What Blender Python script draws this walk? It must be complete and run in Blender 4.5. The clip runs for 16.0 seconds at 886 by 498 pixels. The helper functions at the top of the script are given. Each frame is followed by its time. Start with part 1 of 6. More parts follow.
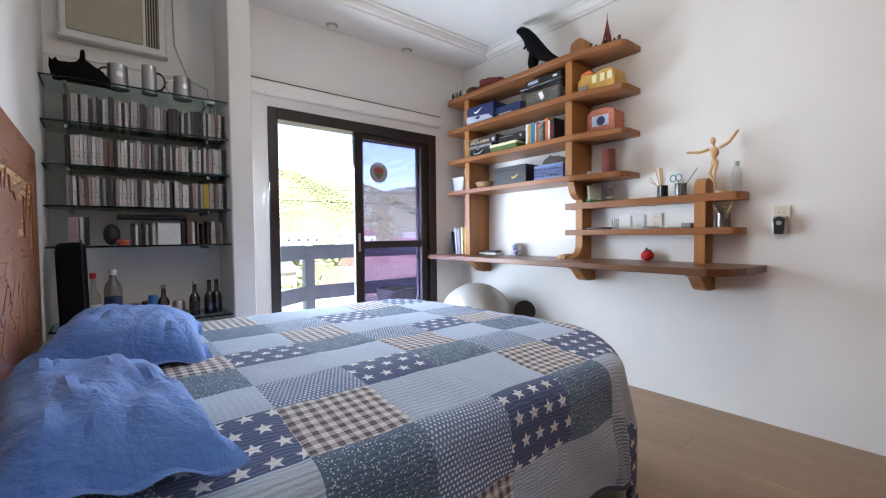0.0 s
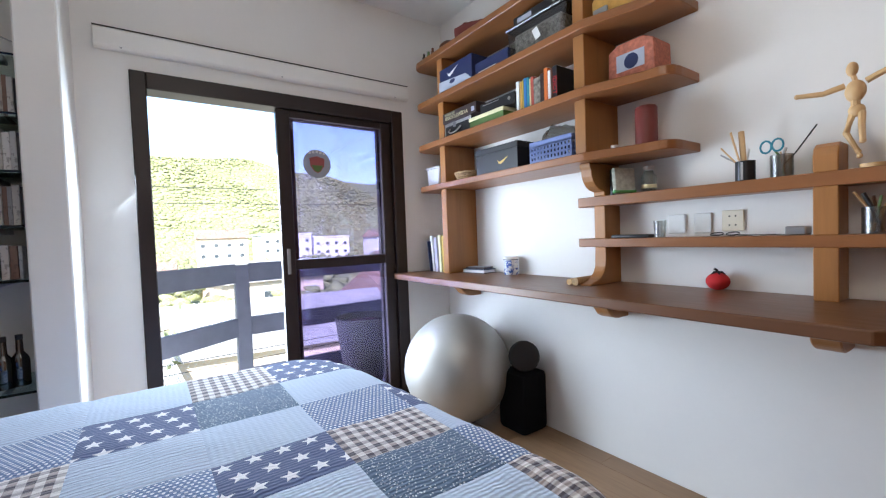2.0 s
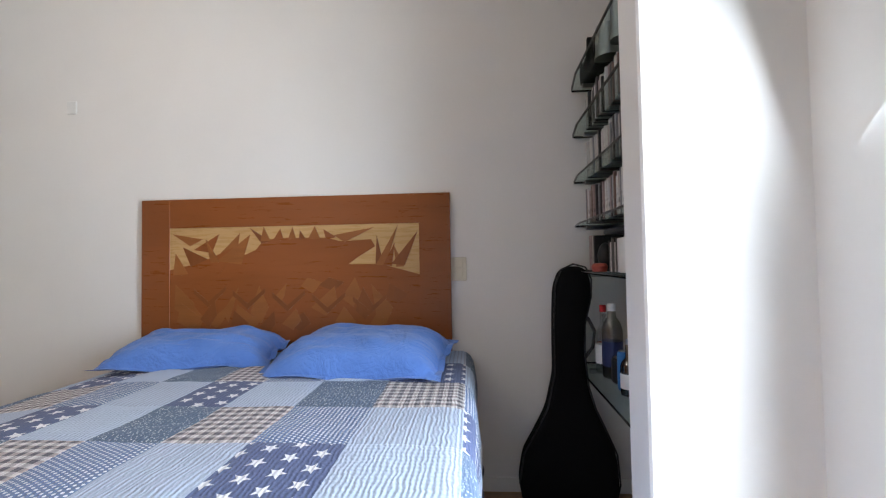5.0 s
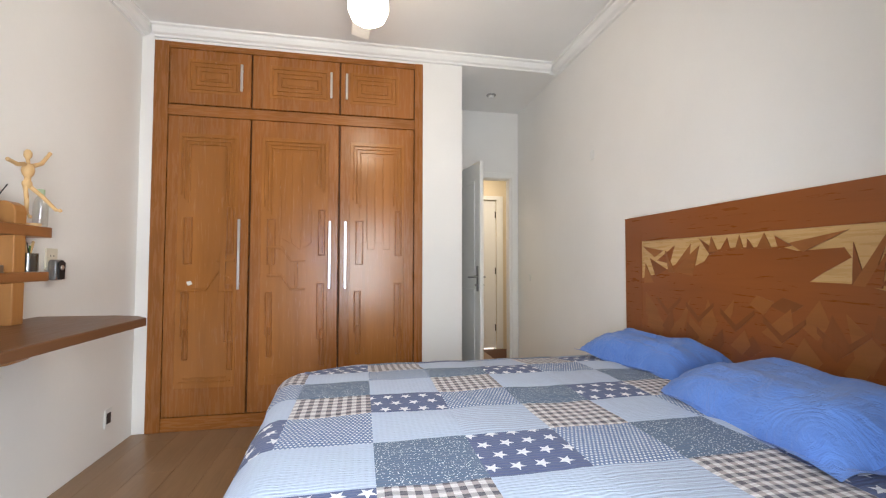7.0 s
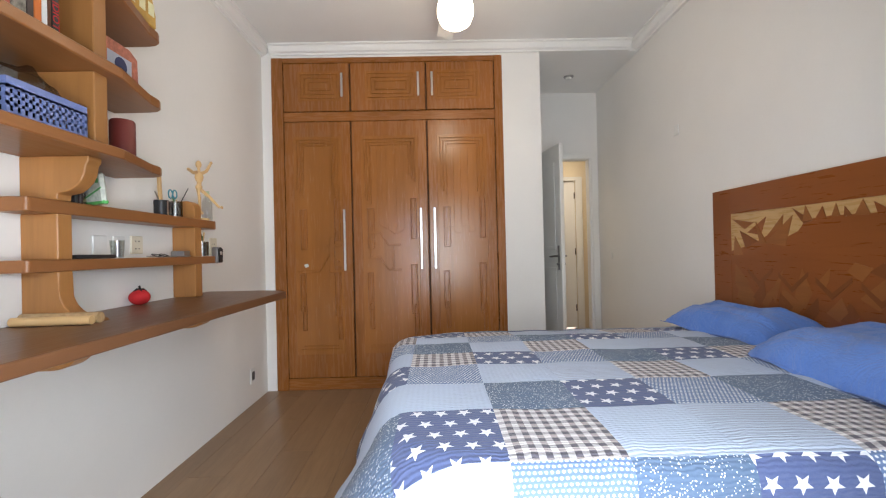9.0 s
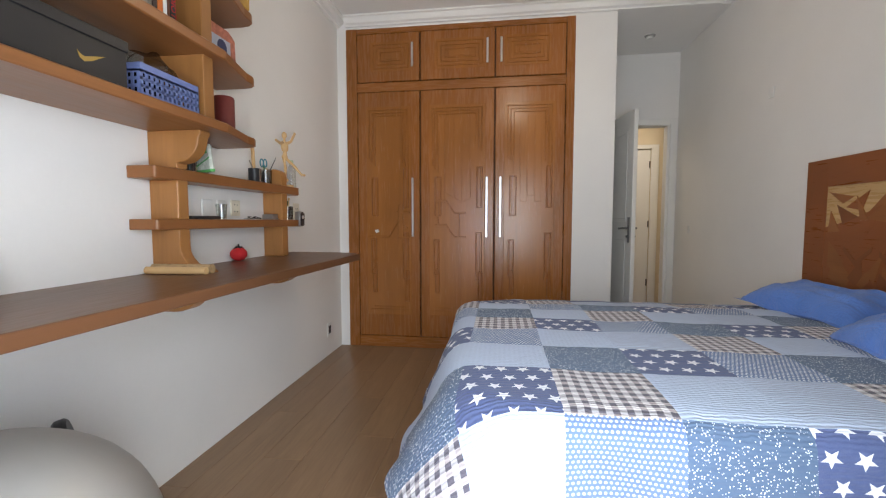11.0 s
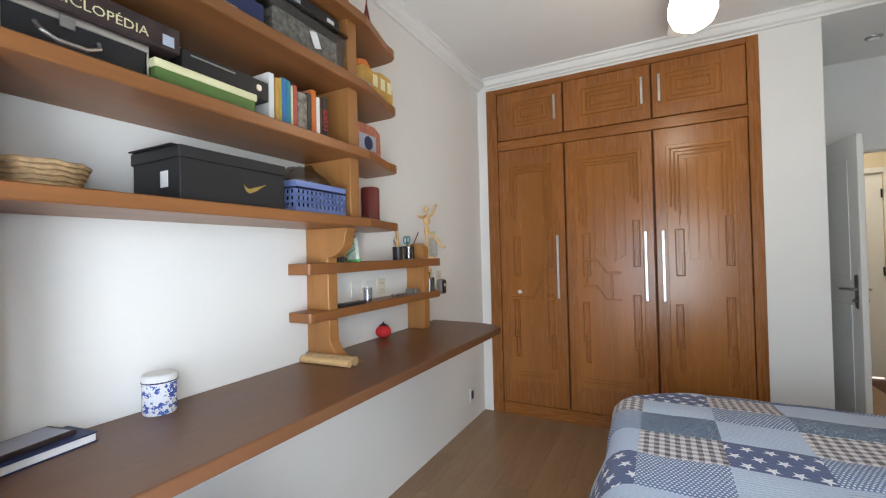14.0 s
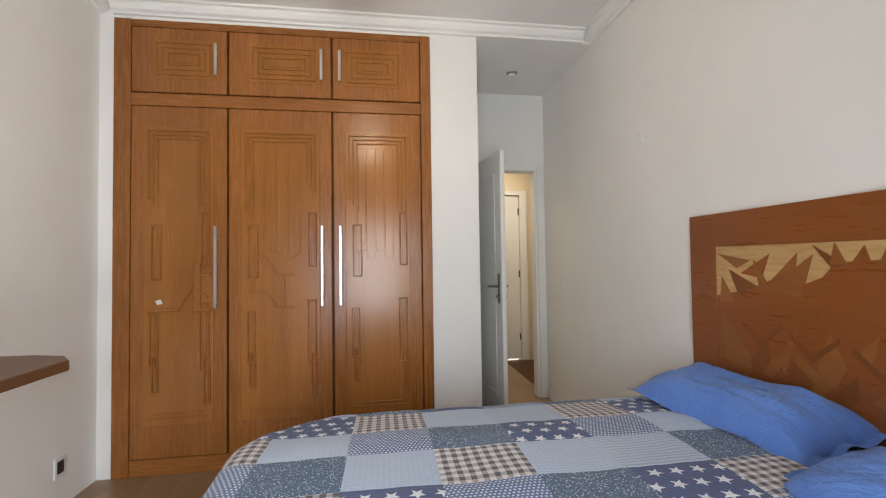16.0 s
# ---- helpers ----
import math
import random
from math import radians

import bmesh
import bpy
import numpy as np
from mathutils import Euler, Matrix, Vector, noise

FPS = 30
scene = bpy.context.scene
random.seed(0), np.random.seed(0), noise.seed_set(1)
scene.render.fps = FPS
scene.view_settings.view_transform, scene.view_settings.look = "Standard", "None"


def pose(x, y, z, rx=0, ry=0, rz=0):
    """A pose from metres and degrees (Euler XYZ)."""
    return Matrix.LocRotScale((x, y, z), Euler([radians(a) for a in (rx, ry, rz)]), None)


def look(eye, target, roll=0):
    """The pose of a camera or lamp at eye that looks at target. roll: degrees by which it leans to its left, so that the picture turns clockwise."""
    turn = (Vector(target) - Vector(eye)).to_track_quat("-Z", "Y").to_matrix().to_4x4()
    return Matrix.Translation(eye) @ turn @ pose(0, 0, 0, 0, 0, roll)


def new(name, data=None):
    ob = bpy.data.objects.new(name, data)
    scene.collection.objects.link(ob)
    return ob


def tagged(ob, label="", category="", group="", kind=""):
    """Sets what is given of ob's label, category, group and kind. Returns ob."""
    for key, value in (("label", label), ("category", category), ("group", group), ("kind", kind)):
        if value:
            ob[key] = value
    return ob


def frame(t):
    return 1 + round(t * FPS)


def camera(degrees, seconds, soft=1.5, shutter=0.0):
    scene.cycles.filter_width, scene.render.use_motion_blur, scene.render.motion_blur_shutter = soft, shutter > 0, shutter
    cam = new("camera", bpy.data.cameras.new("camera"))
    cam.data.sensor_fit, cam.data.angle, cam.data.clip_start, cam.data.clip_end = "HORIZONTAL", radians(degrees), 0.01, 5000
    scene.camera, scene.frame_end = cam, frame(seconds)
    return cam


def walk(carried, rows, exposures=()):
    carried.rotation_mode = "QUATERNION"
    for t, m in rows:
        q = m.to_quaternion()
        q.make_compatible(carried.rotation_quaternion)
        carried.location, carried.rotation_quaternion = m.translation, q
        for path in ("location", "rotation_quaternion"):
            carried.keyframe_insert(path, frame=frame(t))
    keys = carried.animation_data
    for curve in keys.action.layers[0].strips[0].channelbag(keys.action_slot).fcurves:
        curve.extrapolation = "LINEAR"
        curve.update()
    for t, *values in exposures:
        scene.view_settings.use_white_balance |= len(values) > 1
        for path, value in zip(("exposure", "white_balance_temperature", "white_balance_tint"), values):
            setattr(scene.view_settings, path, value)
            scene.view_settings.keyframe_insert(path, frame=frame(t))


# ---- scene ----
cam = camera(93.3, 16.0, 1.2)
PATH = [
    (0, (0.234, 0.205, 1.115), (1.495, 1.756, 1.049), -0.55),
    (0.5, (0.335, 0.398, 1.143), (1.802, 1.754, 1.046), -1.75),
    (1, (0.555, 0.559, 1.152), (2.134, 1.782, 1.05), -2.75),
    (1.5, (0.867, 0.711, 1.172), (2.452, 1.926, 1.071), -3.25),
    (2, (1.261, 0.809, 1.192), (2.413, 2.443, 1.125), -2.1),
    (2.5, (1.613, 0.92, 1.227), (1.877, 2.901, 1.153), -0.95),
    (3, (1.913, 1.162, 1.252), (1.326, 3.071, 1.15), -1.2),
    (3.5, (2.135, 1.531, 1.254), (0.855, 3.062, 1.14), -2.25),
    (3.7, (2.16, 1.675, 1.252), (0.71, 3.08, 1.138), -2.4),
    (4.4, (2.23, 2.26, 1.20), (0.31, 2.85, 1.165), -1.4),
    (5.1, (2.06, 2.7, 1.12), (0.075, 2.456, 1.190), -1),
    (5.8, (1.785, 2.898, 1.102), (0.043, 1.922, 1.214), -0.7),
    (6, (1.692, 2.959, 1.097), (0.046, 1.83, 1.222), -0.0),
    (6.5, (1.629, 3.086, 1.163), (0.503, 1.436, 1.262), 0.2),
    (7, (1.654, 3.305, 1.184), (1.271, 1.343, 1.258), 0.1),
    (7.5, (1.705, 3.437, 1.165), (1.523, 1.447, 1.242), -2.9),
    (8, (1.76, 3.533, 1.161), (1.653, 1.537, 1.228), -1.9),
    (8.5, (1.767, 3.527, 1.155), (1.711, 1.528, 1.202), -1.4),
    (10.8, (1.778, 3.682, 1.115), (1.855, 1.688, 0.981), -0.0),
    (11, (1.773, 3.633, 1.14), (2.043, 1.656, 1.005), 0.0),
    (11.5, (1.76, 3.553, 1.188), (2.444, 1.679, 1.049), 0.3),
    (12, (1.781, 3.499, 1.221), (2.67, 1.712, 1.089), 0.1),
    (12.5, (1.802, 3.47, 1.279), (2.786, 1.734, 1.153), 0.1),
    (13, (1.804, 3.459, 1.373), (2.843, 1.754, 1.26), -0.4),
    (13.5, (1.793, 3.462, 1.453), (2.852, 1.765, 1.451), -0.8),
    (14, (1.79, 3.459, 1.38), (2.715, 1.686, 1.405), -1.4),
    (14.5, (1.757, 3.417, 1.306), (2.25, 1.48, 1.35), -2.0),
    (15, (1.705, 3.236, 1.269), (1.728, 1.237, 1.318), -1.0),
    (15.5, (1.661, 2.96, 1.292), (1.419, 0.975, 1.338), -0.9),
    (16, (1.5, 2.792, 1.278), (1.22, 0.813, 1.333), -0.8),
]
walk(cam, [(t, look(eye, target, roll)) for t, eye, target, roll in PATH],
     [(0, 2.42, 6050, 10), (1.5, 2.24, 6000, 10), (2.5, 2.26, 5950, 9), (3.5, 2.14, 5950, 11), (6, 2.38, 6800, 11), (8.5, 2.10, 6900, 12), (11, 1.66, 6850, 12),
      (11.5, 2.02, 6600, 12), (12, 1.97, 6700, 12), (13.5, 1.80, 6600, 8), (14.0, 1.86, 6600, 8), (14.5, 2.12, 6750, 9), (15, 2.14, 6850, 10), (16, 2.05, 6950, 10)])
# ---- world, sun, large lights ----
world = bpy.data.worlds.new("sky")
scene.world = world
world.use_nodes = True
wn = world.node_tree
sky = wn.nodes.new("ShaderNodeTexSky")
sky.sky_type, sky.sun_disc = "NISHITA", False
sky.sun_elevation, sky.sun_rotation = radians(48), radians(220)
wn.nodes["Background"].inputs["Strength"].default_value = 0.15
wn.links.new(sky.outputs["Color"], wn.nodes["Background"].inputs["Color"])


def lamp(name, kind, energy, m, color=(1, 1, 1), **more):
    data = bpy.data.lights.new(name, kind)
    data.energy, data.color = energy, color
    for key, value in more.items():
        if key == "angle":
            data.angle = value
        elif key == "size":
            data.shape, data.size, data.size_y = "RECTANGLE", value[0], value[1]
        elif key == "radius":
            data.shadow_soft_size = value
    ob = new(name, data)
    ob.matrix_world = m
    return ob


lamp("sun", "SUN", 5.0, look((-22, -26, 50), (0, 30, 0)), (1, 0.94, 0.85), angle=radians(0.5))
# sky light through the balcony door
lamp("door_skylight", "AREA", 31, look((1.72, 3.80, 0.92), (2.25, 1.90, 0.40)), (0.80, 0.90, 1.0), size=(1.3, 1.7))
# the ceiling fan's globe
lamp("globe_light", "POINT", 2.7, pose(1.63, 1.19, 2.34), (1, 0.87, 0.70), radius=0.10)

# added lamp under the hall ceiling, its source unseen, to brighten the hall
lamp("hall_fill", "AREA", 4.0, look((0.4, -1.75, 2.58), (0.4, -1.75, 0)), (1, 0.89, 0.72), size=(0.8, 0.5))

# ---- material tools ----


class Sock:
    """A shader value on which arithmetic builds math nodes."""

    def __init__(self, nt, s):
        self.nt, self.s = nt, s

    def op(self, kind, *args):
        n = self.nt.nodes.new("ShaderNodeMath")
        n.operation = kind
        for i, a in enumerate((self, *args)):
            if isinstance(a, Sock):
                self.nt.links.new(a.s, n.inputs[i])
            else:
                n.inputs[i].default_value = a
        return Sock(self.nt, n.outputs[0])

    def __add__(self, o): return self.op("ADD", o)
    def __sub__(self, o): return self.op("SUBTRACT", o)
    def __mul__(self, o): return self.op("MULTIPLY", o)
    def __truediv__(self, o): return self.op("DIVIDE", o)
    def lt(self, o): return self.op("LESS_THAN", o)
    def gt(self, o): return self.op("GREATER_THAN", o)
    def fract(self): return self.op("FRACT")
    def floor(self): return self.op("FLOOR")
    def abs(self): return self.op("ABSOLUTE")
    def mod(self, o): return self.op("FLOORED_MODULO", o)
    def sin(self): return self.op("SINE")
    def pow(self, o): return self.op("POWER", o)
    def max(self, o): return self.op("MAXIMUM", o)
    def min(self, o): return self.op("MINIMUM", o)


class Mat:
    """A node material and the tools to wire it."""

    def __init__(self, name, rough=0.6, metal=0.0, spec=0.5):
        self.m = bpy.data.materials.new(name)
        self.m.use_nodes = True
        self.nt = self.m.node_tree
        self.b = self.nt.nodes["Principled BSDF"]
        self.set("Roughness", rough), self.set("Metallic", metal), self.set("Specular IOR Level", spec)

    def set(self, key, v):
        if isinstance(v, Sock):
            self.nt.links.new(v.s, self.b.inputs[key])
        elif isinstance(v, (tuple, list)):
            self.b.inputs[key].default_value = (*v, 1)
        else:
            self.b.inputs[key].default_value = v

    def coord(self, kind="Object", scale=(1, 1, 1), rot=(0, 0, 0)):
        c = self.nt.nodes.new("ShaderNodeTexCoord")
        mp = self.nt.nodes.new("ShaderNodeMapping")
        mp.inputs["Scale"].default_value, mp.inputs["Rotation"].default_value = scale, rot
        self.nt.links.new(c.outputs[kind], mp.inputs["Vector"])
        return Sock(self.nt, mp.outputs[0])

    def xyz(self, v):
        n = self.nt.nodes.new("ShaderNodeSeparateXYZ")
        self.nt.links.new(v.s, n.inputs[0])
        return [Sock(self.nt, o) for o in n.outputs]

    def noise(self, v, scale, detail=4, rough=0.55, distort=0.0):
        n = self.nt.nodes.new("ShaderNodeTexNoise")
        n.inputs["Scale"].default_value, n.inputs["Detail"].default_value = scale, detail
        n.inputs["Roughness"].default_value, n.inputs["Distortion"].default_value = rough, distort
        self.nt.links.new(v.s, n.inputs["Vector"])
        return Sock(self.nt, n.outputs[0])

    def wave(self, v, scale, distort=2.0, axis="X", detail=2):
        n = self.nt.nodes.new("ShaderNodeTexWave")
        n.bands_direction = axis
        n.inputs["Scale"].default_value, n.inputs["Distortion"].default_value, n.inputs["Detail"].default_value = scale, distort, detail
        self.nt.links.new(v.s, n.inputs["Vector"])
        return Sock(self.nt, n.outputs[1])

    def voronoi(self, v, scale, out="Distance", feature="F1"):
        n = self.nt.nodes.new("ShaderNodeTexVoronoi")
        n.feature = feature
        n.inputs["Scale"].default_value = scale
        self.nt.links.new(v.s, n.inputs["Vector"])
        return Sock(self.nt, n.outputs[out])

    def ramp(self, f, stops):
        n = self.nt.nodes.new("ShaderNodeValToRGB")
        e = n.color_ramp.elements
        while len(e) < len(stops):
            e.new(0.5)
        for el, (p, c) in zip(e, stops):
            el.position, el.color = p, (*c, 1)
        self.nt.links.new(f.s, n.inputs[0])
        return Sock(self.nt, n.outputs[0])

    def mix(self, f, a, b, blend="MIX"):
        n = self.nt.nodes.new("ShaderNodeMix")
        n.data_type, n.blend_type = "RGBA", blend
        for key, v in ((0, f), (6, a), (7, b)):
            if isinstance(v, Sock):
                self.nt.links.new(v.s, n.inputs[key])
            else:
                n.inputs[key].default_value = (*v, 1) if isinstance(v, (tuple, list)) else v
        return Sock(self.nt, n.outputs[2])

    def bump(self, h, strength=0.2, dist=0.01):
        n = self.nt.nodes.new("ShaderNodeBump")
        n.inputs["Strength"].default_value, n.inputs["Distance"].default_value = strength, dist
        self.nt.links.new(h.s, n.inputs["Height"])
        self.nt.links.new(n.outputs[0], self.b.inputs["Normal"])

    def random(self, kind="object"):
        n = self.nt.nodes.new("ShaderNodeObjectInfo" if kind == "object" else "ShaderNodeNewGeometry")
        return Sock(self.nt, n.outputs["Random" if kind == "object" else "Random Per Island"])


def darker(c, k):
    return tuple(v * k for v in c)


def paint(name, c, rough=0.75, stain=0.06, bump=0.08, spec=0.3):
    m = Mat(name, rough, 0, spec)
    v = m.coord()
    big, small = m.noise(v, 1.3, 4), m.noise(v, 60, 3)
    col = m.ramp(big, [(0.3, darker(c, 1 - stain)), (0.7, c)])
    m.set("Base Color", m.mix(0.05, col, m.ramp(small, [(0.3, darker(c, 0.8)), (0.7, c)])))
    m.bump(small * 0.4 + big, bump, 0.004)
    return m.m


def wood(name, c, axis="Y", rough=0.38, contrast=0.35, scale=1.0, vary=0.0):
    """Grain that runs along one axis."""
    m = Mat(name, rough, 0, 0.4)
    k = {"X": (0.09, 1, 1), "Y": (1, 0.09, 1), "Z": (1, 1, 0.07)}[axis]
    v = m.coord("Object", k)
    broad = m.noise(v, 9 * scale, 5, 0.6, 0.6)
    fine = m.noise(v, 75 * scale, 4, 0.65)
    f = broad * 0.7 + fine * 0.3
    col = m.ramp(f, [(0.28, darker(c, 1 - contrast)), (0.5, c), (0.72, tuple(min(1, x * (1 + contrast * 0.55)) for x in c))])
    bands = m.noise(m.coord("Object", tuple(0.25 if q < 1 else 1 for q in k)), 2.6, 3, 0.5, 0.4)
    col = m.mix(m.ramp(bands, [(0.36, (0.42, 0.42, 0.42)), (0.62, (0, 0, 0))]), col, darker(c, 0.55))
    if vary:
        col = m.mix(m.random() * vary, col, darker(c, 0.45))
    m.set("Base Color", col)
    m.set("Roughness", fine * 0.2 + (rough - 0.1))
    m.bump(fine, 0.06, 0.002)
    return m.m


def plain(name, c, rough=0.5, metal=0.0, spec=0.5, mottle=0.12, size=14, bump=0.0):
    m = Mat(name, rough, metal, spec)
    v = m.coord()
    n = m.noise(v, size, 4)
    m.set("Base Color", m.ramp(n, [(0.3, darker(c, 1 - mottle)), (0.7, c)]))
    m.set("Roughness", n * 0.14 + (rough - 0.07))
    if bump:
        m.bump(m.noise(v, size * 8, 3), bump, 0.003)
    return m.m


def glass(name, tint, gloss=0.05, rough=0.02):
    """A thin pane: lets light through, with a little mirror on top."""
    m = Mat(name)
    t, g = m.nt.nodes.new("ShaderNodeBsdfTransparent"), m.nt.nodes.new("ShaderNodeBsdfGlossy")
    t.inputs[0].default_value, g.inputs["Roughness"].default_value = (*tint, 1), rough
    mx = m.nt.nodes.new("ShaderNodeMixShader")
    mx.inputs[0].default_value = gloss
    m.nt.links.new(t.outputs[0], mx.inputs[1]), m.nt.links.new(g.outputs[0], mx.inputs[2])
    m.nt.links.new(mx.outputs[0], m.nt.nodes["Material Output"].inputs[0])
    return m.m


# ---- materials of the room ----
WALL = paint("wall_paint", (0.80, 0.785, 0.76))
CEIL = paint("ceiling_paint", (0.83, 0.82, 0.80))
TRIM = paint("white_gloss", (0.80, 0.79, 0.76), 0.4, 0.04, 0.03)
HALLWALL = paint("hall_paint", (0.72, 0.62, 0.46))
SHELF = wood("shelf_wood", (0.275, 0.108, 0.036), "Y", 0.36, 0.26)
# upright grain, brighter than the boards: light on the posts is in the colour
SHELFZ = wood("shelf_wood_upright_lit", (0.36, 0.160, 0.050), "Z", 0.38, 0.3)
DESKW = wood("desk_wood", (0.15, 0.064, 0.028), "Y", 0.36, 0.15)
CLOSETW = wood("closet_wood", (0.305, 0.110, 0.027), "Z", 0.27, 0.26)
CLOSETX = wood("closet_wood_cross", (0.30, 0.108, 0.026), "X", 0.27, 0.26)
CLOSETLIGHT = wood("closet_wood_light", (0.345, 0.130, 0.031), "Z", 0.25, 0.28)
CLOSETGAP = plain("closet_gap", (0.09, 0.035, 0.016), 0.8)
HEADW = wood("headboard_wood", (0.262, 0.079, 0.021), "Y", 0.30, 0.13)
HEADDARK = wood("marquetry_dark", (0.20, 0.062, 0.018), "Z", 0.33, 0.22)
HEADMID = wood("marquetry_mid", (0.295, 0.106, 0.030), "Y", 0.33, 0.22, 1.6)
HEADLIGHT = wood("marquetry_light", (0.54, 0.33, 0.14), "Y", 0.28, 0.22)
FRAMEW = plain("dark_frame_wood", (0.020, 0.011, 0.010), 0.40, 0, 0.4, 0.35, 9)
RAILP = plain("grey_rail_paint", (0.16, 0.16, 0.20), 0.5, 0, 0.4, 0.2, 8)
METAL = plain("brushed_metal", (0.72, 0.71, 0.68), 0.32, 1.0)
STEEL = plain("dull_steel", (0.42, 0.42, 0.42), 0.38, 1.0)
BLACK = plain("black_cloth", (0.006, 0.006, 0.007), 0.95, 0, 0.1)
BLACKP = plain("black_plastic", (0.015, 0.015, 0.017), 0.42, 0, 0.4)
PLATE = plain("ivory_plastic", (0.74, 0.68, 0.55), 0.4)
WHITEP = plain("white_plastic", (0.78, 0.78, 0.76), 0.4)
GLASSC = glass("clear_shelf_glass", (0.80, 0.86, 0.84), 0.07)
GLASSEDGE = plain("glass_edge", (0.008, 0.014, 0.013), 0.15)
TINT = glass("tinted_pane", (0.66, 0.63, 0.80), 0.05)


def floor_material():
    m = Mat("laminate_plank", 0.4, 0, 0.4)
    v = m.coord("Object", (1, 0.08, 1))
    f = m.noise(v, 10, 5, 0.6, 0.5) * 0.65 + m.noise(v, 90, 3) * 0.35
    c = m.ramp(f, [(0.3, (0.205, 0.122, 0.066)), (0.5, (0.275, 0.170, 0.094)), (0.75, (0.35, 0.225, 0.132))])
    m.set("Base Color", m.mix(m.random() * 0.35, c, (0.18, 0.112, 0.07)))
    m.set("Roughness", f * 0.22 + 0.20)
    m.bump(f, 0.08, 0.002)
    return m.m


FLOORM = floor_material()

# ---- building tools ----
ORIGIN = {}


def root_of(ob):
    while ob.parent:
        ob = ob.parent
    return ob


def thing(name, x, y, z, label, category, group="", kind="", rz=0, local=False, rx=0, ry=0):
    """An Empty at the thing's base. Its parts are given in world places, or in its own with local=True."""
    ob = tagged(new(name), label, category, group, kind)
    ob.matrix_world = pose(x, y, z, rx, ry, rz)
    ORIGIN[ob] = Vector((0, 0, 0)) if local else Vector((x, y, z))
    return ob


def finish(bm, mats, smooth=False):
    me = bpy.data.meshes.new("mesh")
    bmesh.ops.recalc_face_normals(bm, faces=bm.faces)
    if smooth:
        for f in bm.faces:
            f.smooth = True
        for e in bm.edges:
            if len(e.link_faces) == 2 and e.calc_face_angle(0) > radians(38):
                e.smooth = False
    bm.to_mesh(me)
    bm.free()
    for m in mats if isinstance(mats, (list, tuple)) else [mats]:
        me.materials.append(m)
    return me


def part(name, bm, mats, parent, label="", smooth=False):
    """Links a bmesh as one mesh under a thing or a part."""
    off = ORIGIN[root_of(parent)]
    bmesh.ops.translate(bm, verts=bm.verts, vec=-off)
    ob = new(name, finish(bm, mats, smooth))
    ob.parent = parent
    return tagged(ob, label)


def solid(name, bm, mats, base, label, category, group="", kind="", smooth=False):
    """A thing of one mesh, given in world places."""
    bmesh.ops.translate(bm, verts=bm.verts, vec=-Vector(base))
    ob = tagged(new(name, finish(bm, mats, smooth)), label, category, group, kind)
    ob.location = base
    return ob


def box(a, b, bevel=0.0, bm=None, seg=1, m=None, mi=0):
    """A box from corner a to corner b, with bevelled edges."""
    bm2 = bmesh.new()
    bmesh.ops.create_cube(bm2, size=1)
    for v in bm2.verts:
        v.co = Vector([(a[i] + b[i]) / 2 + v.co[i] * abs(b[i] - a[i]) for i in range(3)])
    if bevel:
        bmesh.ops.bevel(bm2, geom=bm2.edges[:], offset=bevel, segments=seg, affect="EDGES", profile=0.5)
    if m is not None:
        bmesh.ops.transform(bm2, matrix=m, verts=bm2.verts)
    for f in bm2.faces:
        f.material_index = mi
    if bm is None:
        return bm2
    return join(bm, bm2)


def join(bm, other):
    tmp = bpy.data.meshes.new("tmp")
    other.to_mesh(tmp)
    other.free()
    bm.from_mesh(tmp)
    bpy.data.meshes.remove(tmp)
    return bm


def prism(points, lo, hi, axis="Z", bevel=0.0, bm=None, mi=0, seg=1):
    """A polygon drawn in the other two axes, drawn out along one axis from lo to hi."""
    def place(p, h):
        return {"Z": (p[0], p[1], h), "Y": (p[0], h, p[1]), "X": (h, p[0], p[1])}[axis]
    b2 = bmesh.new()
    low = [b2.verts.new(place(p, lo)) for p in points]
    top = [b2.verts.new(place(p, hi)) for p in points]
    b2.faces.new(low), b2.faces.new(top[::-1])
    for i in range(len(points)):
        j = (i + 1) % len(points)
        b2.faces.new((low[i], top[i], top[j], low[j]))
    bmesh.ops.recalc_face_normals(b2, faces=b2.faces)
    if bevel:
        bmesh.ops.bevel(b2, geom=b2.edges[:], offset=bevel, segments=seg, affect="EDGES", profile=0.5, clamp_overlap=True)
    for f in b2.faces:
        f.material_index = mi
    return b2 if bm is None else join(bm, b2)


def lathe(profile, n=20, at=(0, 0, 0), bm=None, mi=0, m=None):
    """A turned body: profile is (radius, height) from bottom to top."""
    b2 = bmesh.new()
    rings = []
    for r, z in profile:
        if r < 1e-5:
            rings.append([b2.verts.new((0, 0, z))])
        else:
            rings.append([b2.verts.new((r * math.cos(2 * math.pi * i / n), r * math.sin(2 * math.pi * i / n), z)) for i in range(n)])
    for a, b in zip(rings, rings[1:]):
        for i in range(n):
            j = (i + 1) % n
            if len(a) == 1 and len(b) == 1:
                continue
            if len(a) == 1:
                b2.faces.new((a[0], b[i], b[j]))
            elif len(b) == 1:
                b2.faces.new((a[i], a[j], b[0]))
            else:
                b2.faces.new((a[i], a[j], b[j], b[i]))
    for r in (rings[0], rings[-1]):
        if len(r) > 1:
            b2.faces.new(r)
    if m is not None:
        bmesh.ops.transform(b2, matrix=m, verts=b2.verts)
    bmesh.ops.translate(b2, verts=b2.verts, vec=at)
    for f in b2.faces:
        f.material_index = mi
    return b2 if bm is None else join(bm, b2)


